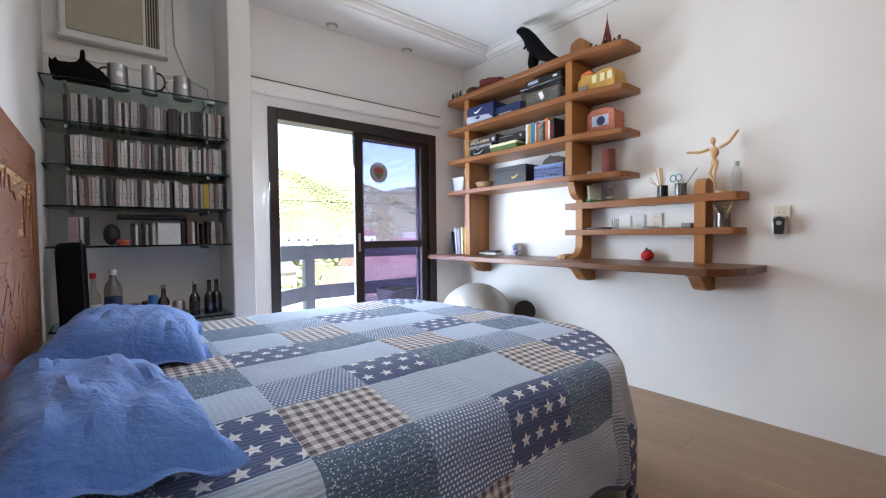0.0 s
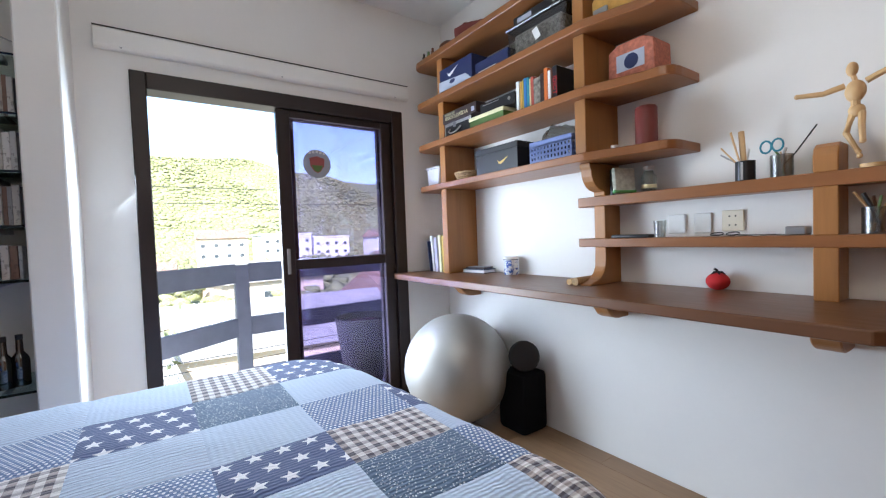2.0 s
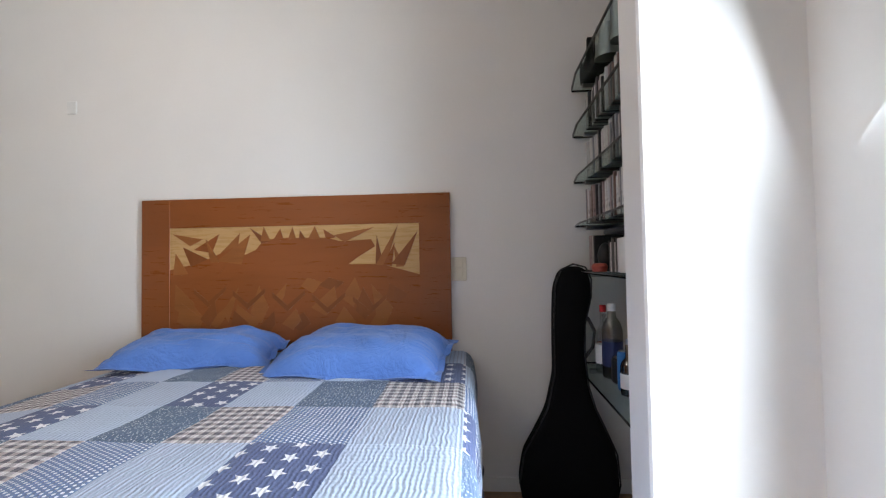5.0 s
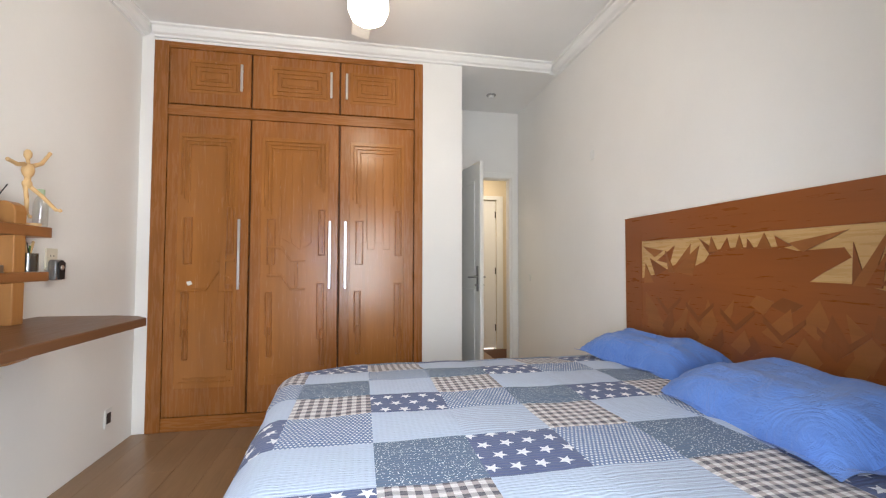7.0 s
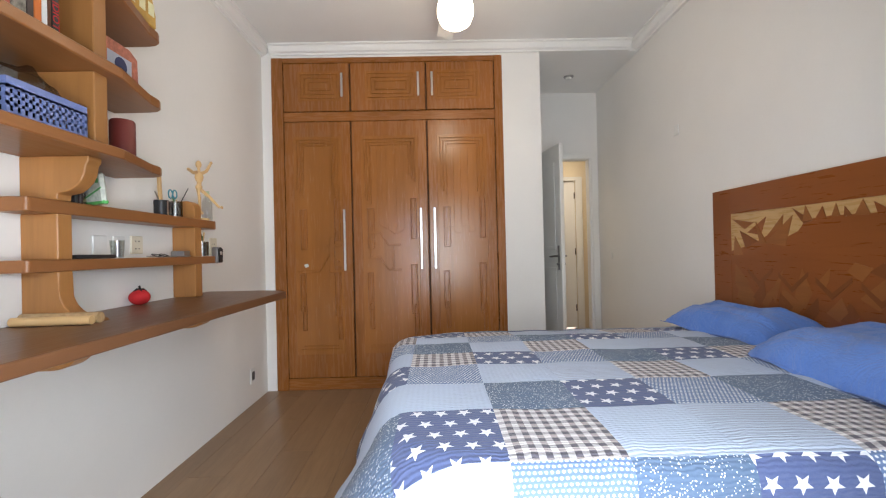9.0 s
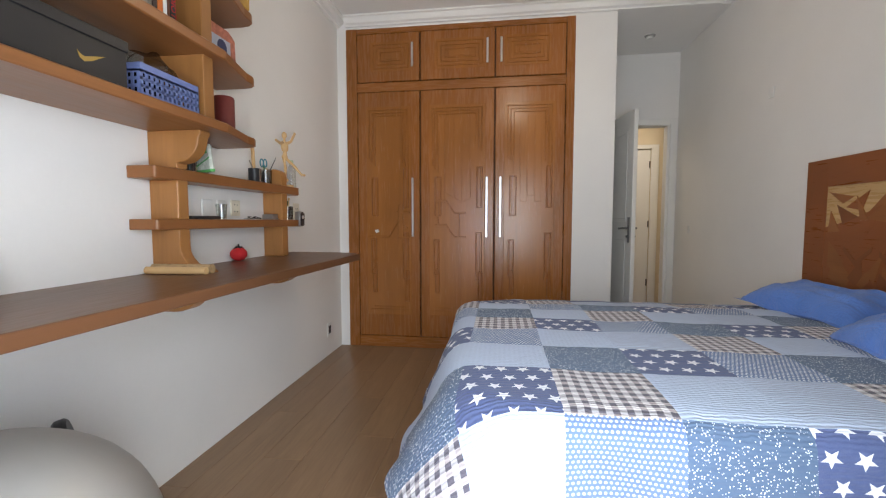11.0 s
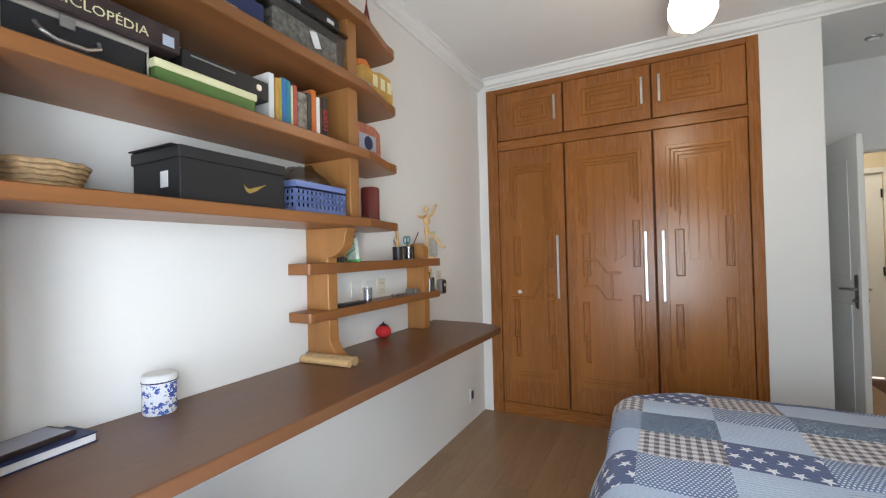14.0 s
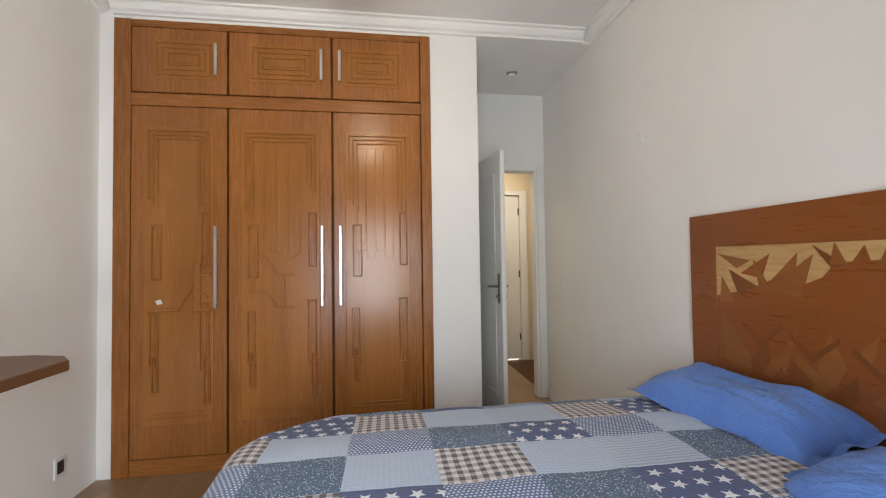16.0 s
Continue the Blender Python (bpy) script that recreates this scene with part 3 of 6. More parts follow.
for i in range(5):
    v0 = 0.44 - 0.02 * i
    u0 = 0.10 + 0.16 * i
    pts = [at(u0, v0), at(u0 + 0.06, v0 - 0.12), at(u0 + 0.13, v0 + 0.02), at(u0 + 0.13, v0 + 0.055), at(u0 + 0.06, v0 - 0.07), at(u0, v0 + 0.04)]
    part("marquetry_band", prism(pts, 0.0285, 0.0317 + 0.00005 * i, "X"), HEADDARK, head)

# ---- patchwork quilt ----


def cloth(name, kind):
    """One quilt fabric. The UV map holds the flat cloth in metres."""
    m = Mat(name, 0.9, 0, 0.2)
    uv = m.coord("UV")
    x, y, _ = m.xyz(uv)
    wob = m.noise(uv, 9, 2)
    fine, grain = m.noise(uv, 420, 2), m.noise(uv, 55, 4)
    white, navy = (0.45, 0.545, 0.69), (0.052, 0.080, 0.20)
    quilting = m.wave(uv, 26, 5.0, "Y", 2)
    height = quilting * 0.7 + grain * 0.5
    if kind == "plain":
        ribs = (x * 380.0).sin() * 0.5 + 0.5
        col = m.mix(ribs * 0.16 + fine * 0.1, white, (0.37, 0.44, 0.56))
        height = height + ribs * 0.15
    elif kind == "ticking":
        s = (y / 0.0165 + wob * 0.25).fract().lt(0.36)
        col = m.mix(s * 0.8, white, (0.33, 0.38, 0.49))
    elif kind == "stars":
        cell = 0.065
        row = (y / cell).floor()
        gx, gy = (x / cell + row * 0.37).fract() - 0.5, (y / cell).fract() - 0.5
        r = (gx * gx + gy * gy).pow(0.5)
        ang = gx.op("ARCTAN2", gy).mod(2 * math.pi / 5)
        a = (ang - math.pi / 5).abs() * -1.0 + math.pi / 5
        big, small = 0.36, 0.150
        s36 = math.sin(math.pi / 5)
        bound = (a.sin() * big + (a * -1.0 + math.pi / 5).sin() * small)
        edge = bound.pow(-1.0) * (big * small * s36)
        col = m.mix(r.lt(edge), m.mix(fine * 0.35, navy, (0.15, 0.18, 0.30)), (0.76, 0.78, 0.82))
    elif kind == "gingham":
        p = 0.0165
        bx, by = (x / p * 0.5).fract().lt(0.5), (y / p * 0.5).fract().lt(0.5)
        f = (bx + by) * 0.5
        col = m.mix(f * (fine * 0.2 + 0.85), (0.68, 0.66, 0.66), (0.060, 0.052, 0.075))
        col = m.mix(bx * (by * -1.0 + 1.0) * 0.25, col, (0.42, 0.27, 0.22))
    elif kind == "dots":
        p = 0.0125
        row = (y / p).floor()
        gx, gy = (x / p + row * 0.5).fract() - 0.5, (y / p).fract() - 0.5
        r = gx * gx + gy * gy
        col = m.mix(r.lt(0.075), m.mix(fine * 0.5, (0.105, 0.17, 0.33), (0.18, 0.255, 0.42)), (0.72, 0.76, 0.82))
    else:
        d = m.voronoi(uv, 150)
        col = m.mix(d.lt(0.27), m.mix(fine * 0.4, (0.070, 0.120, 0.205), (0.115, 0.18, 0.28)), (0.62, 0.68, 0.74))
    m.set("Base Color", m.mix(grain * 0.10, col, (0.35, 0.38, 0.45)))
    m.set("Sheen Weight", 0.15)
    m.bump(height, 0.55, 0.004)
    return m.m


FABRICS = [cloth("quilt_" + k, k) for k in ("plain", "ticking", "stars", "gingham", "dots", "specks")]
KEY = {"W": 0, "T": 1, "S": 2, "G": 3, "D": 4, "B": 5}
# rows from the closet side to the balcony side, each from the foot to the head
ROWS = ("GSDWWGTBW", "BTTBSDBTS", "TSSGWTGSD", "DGWDBSDWB", "WDBWGWTBT", "BWGSDBSGD", "SSDWTGWDW", "TWWBSDBWG", "DBSGWTGST", "GGWDBSDTB", "WSTGWBWGS")
XB = [0.03 + 0.2645 * i for i in range(7)] + [1.8815, 2.146, 2.46]
YB = [0.57, 0.81, 1.05, 1.285, 1.475, 1.68, 1.875, 2.107, 2.35, 2.63, 2.88, 3.08]
QX, QY0, QY1 = 1.94, 1.03, 2.60


def crown(v):
    """Height of the quilt across the bed: it sags towards the closet side."""
    k = min(1.0, max(0.0, (v - 1.0) / 0.42))
    return 0.650 + 0.038 * k * k * (3 - 2 * k)



def drape(u, v):
    """Where a point of the flat quilt lies on the bed."""
    R, r = (0.36 if v < 1.8 else 0.18), 0.062
    top = crown(v)
    foot = QX - 0.095 * min(1, max(0, (v - 1.35) / 1.2))
    cx, cy = foot - R, min(max(v, QY0 + R), QY1 - R)
    px, py = max(0.0, u - cx), abs(v - cy)
    sy = -1 if v < cy else 1
    far = math.hypot(px, py)
    d = far - R
    n = noise.noise(Vector((u * 5, v * 5, 1.7))) * 0.006 + noise.noise(Vector((u * 17, v * 17, 4.2))) * 0.0025
    if d <= 0 or far < 1e-6:
        return Vector((u, v, top + n))
    a = min(d / r, math.pi / 2)
    out = r * math.sin(a)
    drop = r * (1 - math.cos(a)) + max(0.0, d - r * math.pi / 2)
    fold = min(1.0, drop / 0.3)
    corner = 2 * min(px, py) / far
    w = u + v
    out += fold * (0.015 + 0.15 * min(1, max(0, v - 1.2)) * (px / far) ** 4 + (0.03 if v < 1.8 else 0.08) * corner + 0.012 * math.sin(w * 11 + 1.3) + 0.008 * math.sin(w * 23))
    k = (R + out) / far
    return Vector((min(u, cx) + px * k, cy + sy * py * k, max(top - drop + n, 0.05)))


def span(a, b, step):
    k = max(1, round((b - a) / step))
    return [a + (b - a) * i / k for i in range(k + 1)]


def patch(u0, u1, v0, v1, mat):
    """One sewn patch with a rolled seam along its border."""
    bm = bmesh.new()
    uvl = bm.loops.layers.uv.new("flat")
    us, vs = span(u0, u1, 0.026), span(v0, v1, 0.026)

    def lift(u, v):
        e = min(u - u0, u1 - u, v - v0, v1 - v)
        return Vector((0, 0, 0.0022 * min(1, e / 0.012)))
    grid = [[bm.verts.new(drape(u, v) + lift(u, v)) for u in us] for v in vs]
    for j in range(len(vs) - 1):
        for i in range(len(us) - 1):
            f = bm.faces.new((grid[j][i], grid[j][i + 1], grid[j + 1][i + 1], grid[j + 1][i]))
            f.smooth = True
            for loop, (a, b) in zip(f.loops, ((i, j), (i + 1, j), (i + 1, j + 1), (i, j + 1))):
                loop[uvl].uv = (us[a], vs[b])
    bm.normal_update()
    me = bpy.data.meshes.new("patch")
    bm.to_mesh(me)
    bm.free()
    me.materials.append(mat)
    ob = new("patch", me)
    ob.parent = quilt
    return ob


col0 = plain("binding_cloth", (0.05, 0.055, 0.09), 0.9)
quilt = tagged(new("quilt"), "blue and white patchwork quilt with stars and gingham on the bed", "quilt")
for r in range(len(YB) - 1):
    for c in range(len(XB) - 1):
        patch(XB[c], XB[c + 1], YB[r], YB[r + 1], FABRICS[KEY[ROWS[r][8 - c]]])


edge = [(u, YB[0]) for u in span(XB[0], XB[-1], 0.03)] + [(XB[-1], v) for v in span(YB[0], YB[-1], 0.03)][1:] + [(u, YB[-1]) for u in span(XB[0], XB[-1], 0.03)[::-1]][1:]
part_edge = tube([drape(u, v) for u, v in edge], 0.008, 6)
ORIGIN[quilt] = Vector((0, 0, 0))
part("binding", part_edge, col0, quilt, "dark blue bound hem", True)


def pillow_fabric():
    m = Mat("blue_cotton", 0.85, 0, 0.2)
    v = m.coord()
    n = m.noise(v, 6, 4)
    m.set("Base Color", m.ramp(n, [(0.3, (0.085, 0.19, 0.53)), (0.7, (0.115, 0.24, 0.62))]))
    m.set("Sheen Weight", 0.2)
    m.bump(m.noise(v, 5, 4, 0.6, 1.8) * 2.0 + m.noise(v, 16, 3, 0.5, 2.5) * 0.45 + m.noise(v, 300, 2) * 0.05, 0.55, 0.02)
    return m.m


BLUE = pillow_fabric()


def pillow(m, lx, ly, h, seed, label):
    """A stuffed cushion with pinched corners, creases and a flat hem at one end."""
    b2 = bmesh.new()
    n = 30
    random.seed(seed)

    def shape(i, j, s):
        a, b = -1 + 2 * i / n, -1 + 2 * j / n
        ia, ib = min(1.0, abs(a) / 0.90), min(1.0, abs(b) / 0.91)
        puff = max(0.0, (1 - ia ** 3.2) * (1 - ib ** 4.0)) ** 0.5
        pinch = 1 - 0.06 * (1 - abs(b)) * abs(a) - 0.05 * (1 - abs(a)) * abs(b)
        fold = noise.noise(Vector((a * 2.4 + seed, b * 3.1, s))) * 0.022 + abs(noise.noise(Vector((a * 5 + seed, b * 2.2, s + 3)))) * 0.020
        gather = abs(noise.noise(Vector((a * 9 + seed, b * 1.3, 7.7)))) * 0.030 * ib ** 3
        hem = (1 - puff) * (0.010 * math.sin(9 * a + 5 * b + seed) - 0.030 * max(ia, ib) ** 6)
        z = s * h * 0.5 * puff + (fold - gather) * puff * (1 if s > 0 else 0.3) + hem + s * 0.002
        return Vector((a * lx / 2 * pinch, b * ly / 2 * pinch, z))
    top = [[b2.verts.new(shape(i, j, 1)) for i in range(n + 1)] for j in range(n + 1)]
    low = [[top[j][i] if i in (0, n) or j in (0, n) else b2.verts.new(shape(i, j, -1)) for i in range(n + 1)] for j in range(n + 1)]
    for g in (top, low):
        for j in range(n):
            for i in range(n):
                q = (g[j][i], g[j][i + 1], g[j + 1][i + 1], g[j + 1][i])
                b2.faces.new(q if g is top else q[::-1])
    ob = tagged(new("pillow", finish(b2, BLUE, True)), label, "pillow", "pillows on the bed")
    ob.matrix_world = m
    return ob


pillow(pose(0.215, 1.39, 0.745, 0, 8, 6), 0.38, 0.76, 0.125, 3, "blue cotton pillow propped against the wooden headboard")
pillow(pose(0.315, 2.19, 0.752, 1, 7, -6), 0.50, 0.76, 0.15, 8, "creased blue cotton pillow near the balcony side")

# ---- desk and shelves ----
desk = thing("desk", 2.97, 2.3, 0.925, "long wall-hung dark wooden desk board with chamfered end", "desk")
part("top", prism([(3.21, 0.895), (2.87, 0.905), (2.745, 0.945), (2.672, 1.03), (2.715, 3.505), (3.21, 3.505)], 0.885, 0.925, "Z", 0.006, seg=2), DESKW, desk)


def bracket(y):
    pts = [(3.21, 0.885), (3.21, 0.755), (3.13, 0.755)]
    pts += [(3.13 - 0.10 * math.sin(a), 0.755 + 0.075 * (1 - math.cos(a))) for a in (0.3, 0.6, 0.9, 1.2)]
    pts += [(2.99, 0.845), (2.95, 0.855), (2.92, 0.885)]
    part("bracket", prism(pts, y - 0.04, y + 0.04, "Y", 0.005), SHELFZ, desk)


for y in (3.15, 2.02, 1.20):
    bracket(y)

unit = thing("wall_shelf", 3.06, 2.5, 0.925, "reddish wooden wall shelf with stepped boards and curved posts", "shelf")


def board(x0, y0, y1, z0, z1, r0, r1):
    pts = [(3.209, y0), (x0 + r0, y0)]
    pts += [(x0 + r0 - r0 * math.sin(a), y0 + r0 - r0 * math.cos(a)) for a in (0.4, 0.8, 1.2)] + [(x0, y0 + r0)]
    pts += [(x0, y1 - r1)] + [(x0 + r1 - r1 * math.cos(a), y1 - r1 + r1 * math.sin(a)) for a in (0.4, 0.8, 1.2)] + [(x0 + r1, y1), (3.209, y1)]
    part("board", prism(pts, z0, z1, "Z", 0.004), SHELF, unit)


SH = {1: (2.390, 2.430), 2: (2.098, 2.138), 3: (1.800, 1.840), 4: (1.506, 1.544), 5: (1.306, 1.354), 6: (1.104, 1.146)}
for k in (1, 2, 3, 4):
    pts = [(3.209, 1.635), (3.05, 1.635), (3.01, 1.642), (2.985, 1.66), (2.972, 1.69), (2.968, 1.75), (2.90, 2.0), (2.90, 3.37), (2.91, 3.405), (2.935, 3.43), (2.97, 3.44), (3.209, 3.44)]
    part("board", prism(pts, *SH[k], "Z", 0.004), SHELF, unit)
board(3.085, 0.985, 2.18, *SH[5], 0.05, 0.015)
board(3.085, 0.995, 2.18, *SH[6], 0.05, 0.015)
levels = [0.925, 1.506], [1.544, 1.800], [1.840, 2.098], [2.138, 2.390]
for za, zb in levels:
    part("post", box((2.945, 3.135, za), (3.209, 3.195, zb), 0.003), SHELFZ, unit)
for za, zb in levels[1:]:
    part("post", box((2.945, 2.015, za), (3.209, 2.075, zb), 0.003), SHELFZ, unit)
# the lower post narrows in two curves
arc = [(0.1 * (1 - math.cos(a)), 0.1 * math.sin(a)) for a in (0, 0.3, 0.6, 0.9, 1.2, 1.57)]
pts = [(3.209, 1.506), (2.97, 1.506), (2.97, 1.49)] + [(2.98 + p[0], 1.475 - p[1]) for p in arc] + [(3.08, 1.354), (3.209, 1.354)]
part("post", prism(pts, 2.015, 2.075, "Y", 0.003), SHELFZ, unit)
part("post", box((3.08, 2.015, 1.146), (3.209, 2.075, 1.306), 0.003), SHELFZ, unit)
pts = [(3.209, 1.104), (3.08, 1.104), (3.08, 1.04)] + [(3.08 - p[0], 1.04 - p[1]) for p in arc] + [(2.96, 0.935), (2.95, 0.925), (3.209, 0.925)]
part("post", prism(pts, 2.015, 2.075, "Y", 0.003), SHELFZ, unit)
for za, zb in ((0.925, 1.104), (1.146, 1.306)):
    part("post", box((3.085, 1.175, za), (3.209, 1.24, zb), 0.003), SHELFZ, unit)
part("post", prism([(3.209, 1.354), (3.085, 1.354), (3.085, 1.41), (3.095, 1.435), (3.12, 1.45), (3.209, 1.45)], 1.175, 1.24, "Y", 0.003), SHELFZ, unit)

# ---- ceiling fan with globe ----
fan = thing("ceiling_fan", 1.63, 1.19, 2.895, "white ceiling fan with a lit round glass globe", "ceiling fan")
part("canopy", lathe([(0.03, 2.80), (0.065, 2.83), (0.07, 2.894)], 20, (1.63, 1.19, 0)), WHITEP, fan, smooth=True)
part("motor", lathe([(0.05, 2.62), (0.10, 2.64), (0.115, 2.68), (0.10, 2.73), (0.03, 2.75), (0.02, 2.80)], 24, (1.63, 1.19, 0)), WHITEP, fan, smooth=True)
for k in range(3):
    bm = box((0.10, -0.055, -0.004), (0.52, 0.055, 0.004), 0.003)
    bmesh.ops.transform(bm, matrix=pose(1.63, 1.19, 2.615, 0, 0, 35 + 120 * k) @ pose(0, 0, 0, 12), verts=bm.verts)
    part("blade", bm, WHITEP, fan)
GLOBE = Mat("lit_globe", 0.3)
GLOBE.set("Base Color", (1, 0.95, 0.85)), GLOBE.set("Emission Color", (1, 0.90, 0.72)), GLOBE.set("Emission Strength", 2.4)
part("globe", lathe([(0, 2.385), (0.012, 2.388), (0.014, 2.403), (0.05, 2.408), (0.083, 2.43), (0.102, 2.475), (0.102, 2.52), (0.088, 2.57), (0.06, 2.60), (0.055, 2.62)], 28, (1.63, 1.19, 0)), GLOBE.m, fan, "glowing frosted glass globe", True)

# ---- balcony and the view ----
TILE = plain("balcony_tile", (0.62, 0.60, 0.57), 0.5, 0, 0.4, 0.1, 5)
structure("balcony_floor", prism([(0.7, 3.63), (1.0, 3.75), (1.83, 4.41), (4.6, 4.41), (4.6, 3.63)], -0.15, -0.01, "Z"), TILE, "pale tiled balcony floor", "balcony")
rail = thing("balcony_railing", 1.83, 4.42, -0.01, "grey painted timber balcony railing with wide boards", "railing", kind="structure")
part("post", box((1.785, 4.28, -0.01), (1.885, 4.37, 1.02), 0.006), RAILP, rail)
part("post", box((3.55, 4.28, -0.01), (3.65, 4.37, 1.02), 0.006), RAILP, rail)
for za, zb in ((0.885, 1.03), (0.475, 0.615), (0.075, 0.215)):
    part("rail", box((1.885, 4.305, za), (3.55, 4.345, zb), 0.004), RAILP, rail)
    L = math.hypot(0.85, 0.60)
    bm = box((0.02, -0.02, za), (L, 0.02, zb), 0.004, m=pose(1.80, 4.31, 0, 0, 0, 180 + math.degrees(math.atan2(0.60, 0.85))))
    part("rail", bm, RAILP, rail)
# unseen slab, added to hold direct sun off the room
structure("eaves", box((-1.0, 3.68, 2.60), (5.0, 5.1, 2.75)), CEIL, "unseen white roof slab added over the balcony", "roof")

# hill ground paled to match the woods, distant haze put into its colour
GRASS = plain("hill_earth_haze", (0.20, 0.21, 0.11), 0.95, 0, 0.1, 0.3, 0.05)
bm = bmesh.new()


def hill(x, y):
    base = -9 + 0.02 * max(0, y - 20)
    k = min(1, max(0, (y - 130) / 200))
    ridge = 58 + 10 * noise.noise(Vector((x / 130, 0.3, 0))) + 6 * noise.noise(Vector((x / 35, 7, 0))) - 0.05 * x
    return base + ridge * (k * k * (3 - 2 * k)) + (4 * noise.noise(Vector((x / 40, y / 40, 2))) if y > 60 else 0)


XS = [-600 + 30 * i for i in range(41)]
YS = [5.5, 12, 20, 40, 60, 80, 100, 120] + [130 + 12 * i for i in range(22)] + [450, 600, 1500]
gv = [[bm.verts.new((x, y, hill(x, y) if y < 400 else hill(x, 400))) for x in XS] for y in YS]
for j in range(len(YS) - 1):
    for i in range(len(XS) - 1):
        bm.faces.new((gv[j][i], gv[j][i + 1], gv[j + 1][i + 1], gv[j + 1][i]))
structure("ground", bm, GRASS, "green hillside and valley beyond the balcony", "ground")

# ---- small colours ----
def col(name, c, rough=0.5, metal=0.0, mottle=0.1, size=20):
    return plain(name, c, rough, metal, 0.4, mottle, size)


NAVY = col("navy_card", (0.02, 0.03, 0.10))
GREYCARD = col("grey_card", (0.42, 0.46, 0.56))
CREAM = col("cream_card", (0.72, 0.68, 0.42))
GREEN = col("green_card", (0.09, 0.16, 0.04))
RED = col("red_cloth", (0.55, 0.02, 0.025), 0.8)
GOLD = col("gold_print", (0.46, 0.31, 0.09), 0.4, 0.6)
WHITECARD = col("white_paper", (0.76, 0.76, 0.75), 0.8)
BLUEP = col("blue_plastic", (0.15, 0.20, 0.42), 0.4)
CANDLE = col("dark_red_wax", (0.16, 0.03, 0.025), 0.45)
LIME = col("pale_wood", (0.62, 0.40, 0.19), 0.5)
WICKER = col("wicker", (0.50, 0.33, 0.17), 0.7, 0, 0.4, 60)
YELLOW = col("yellow_card", (0.56, 0.32, 0.07), 0.5, 0, 0.3, 30)
PINK = col("red_pink_card", (0.52, 0.10, 0.07), 0.5, 0, 0.35, 40)
BROWN = col("brown_leather", (0.12, 0.04, 0.02), 0.6, 0, 0.3)
DARKPRINT = col("dark_print", (0.05, 0.03, 0.03), 0.45, 0, 0.5, 30)
LILAC = col("lilac_paper", (0.55, 0.52, 0.70), 0.7)
OCHRE = col("ochre_paper", (0.52, 0.38, 0.07), 0.6)
TEAL = col("teal_print", (0.03, 0.22, 0.30), 0.5)
SKYBLUE = col("blue_print", (0.03, 0.16, 0.42), 0.5)
ORANGE = col("orange_print", (0.62, 0.16, 0.03), 0.5)
CLEAR = glass("clear_glass", (0.86, 0.88, 0.87), 0.10)
CLOUDY = glass("cloudy_plastic", (0.62, 0.62, 0.60), 0.12, 0.25)
AMBER = glass("brown_bottle_glass", (0.05, 0.02, 0.01), 0.12)
BEIGE = col("beige_panel", (0.44, 0.40, 0.30), 0.6)


def dvd_material():
    m = Mat("printed_spine", 0.4, 0, 0.4)
    r = m.random()
    c = m.ramp(r, [(0.0, (0.02, 0.02, 0.022)), (0.14, (0.42, 0.40, 0.38)), (0.24, (0.60, 0.58, 0.56)), (0.40, (0.05, 0.045, 0.05)), (0.50, (0.50, 0.47, 0.45)),
                   (0.62, (0.24, 0.24, 0.26)), (0.72, (0.62, 0.60, 0.60)), (0.80, (0.17, 0.10, 0.08)), (0.87, (0.32, 0.24, 0.24)), (0.94, (0.55, 0.55, 0.56)), (1.0, (0.12, 0.16, 0.22))])
    m.nt.nodes["Color Ramp"].color_ramp.interpolation = "CONSTANT"
    v = m.coord("Object", (1, 1, 1))
    m.set("Base Color", m.mix(m.noise(v, 45, 3).gt(0.56) * 0.45, c, (0.06, 0.05, 0.05)))
    return m.m


SPINE = dvd_material()

# ---- window side: blind, air conditioner, glass shelves ----
blind = thing("roller_blind", 1.98, 3.48, 2.18, "white rolled-up blind above the balcony door", "blind")
part("cassette", prism([(3.51, 2.283), (3.47, 2.283), (3.457, 2.273), (3.457, 2.195), (3.47, 2.182), (3.51, 2.182)], 1.09, 2.87, "X", 0.003), TRIM, blind)
part("seam", box((1.09, 3.465, 2.283), (2.87, 3.51, 2.288), 0.001), FRAMEW, blind, "thin dark top seam")
for x in (1.20, 1.98, 2.76):
    part("screw", lathe([(0.006, 0), (0.006, 0.004)], 8, (x, 3.464, 2.192), m=pose(0, 0, 0, 90)), STEEL, blind)

ac = thing("air_conditioner", 0.33, 3.46, 2.265, "beige wall air conditioner above the glass shelves", "air conditioner")
part("housing", box((0.075, 3.44, 2.272), (0.585, 3.492, 2.70), 0.012, seg=2), WHITEP, ac)
part("front_panel", box((0.105, 3.430, 2.315), (0.465, 3.442, 2.68), 0.006), BEIGE, ac, "flat beige front panel")
part("grille", box((0.480, 3.4365, 2.315), (0.550, 3.441, 2.68), 0.002), BLACKP, ac, "dark side grille")
for k in range(5):
    part("slat", box((0.485 + 0.0138 * k, 3.428, 2.315), (0.491 + 0.0138 * k, 3.44, 2.68), 0.001), BEIGE, ac)
part("lip", box((0.065, 3.415, 2.264), (0.595, 3.492, 2.283), 0.006), WHITEP, ac)
bm = box((0.0, 3.482, 2.17), (0.66, 3.4905, 2.185), 0.002)
structure("ledge_trim", bm, TRIM, "thin white strip under the air conditioner", "trim")
cab = tube([(0.63, 3.483, 2.70), (0.635, 3.482, 2.38), (0.71, 3.482, 2.17), (0.82, 3.48, 2.13), (0.835, 3.48, 1.97)], 0.004, 6)
solid("cable", cab, STEEL, (0.7, 3.48, 1.97), "thin grey cable beside the air conditioner", "cable", smooth=True)

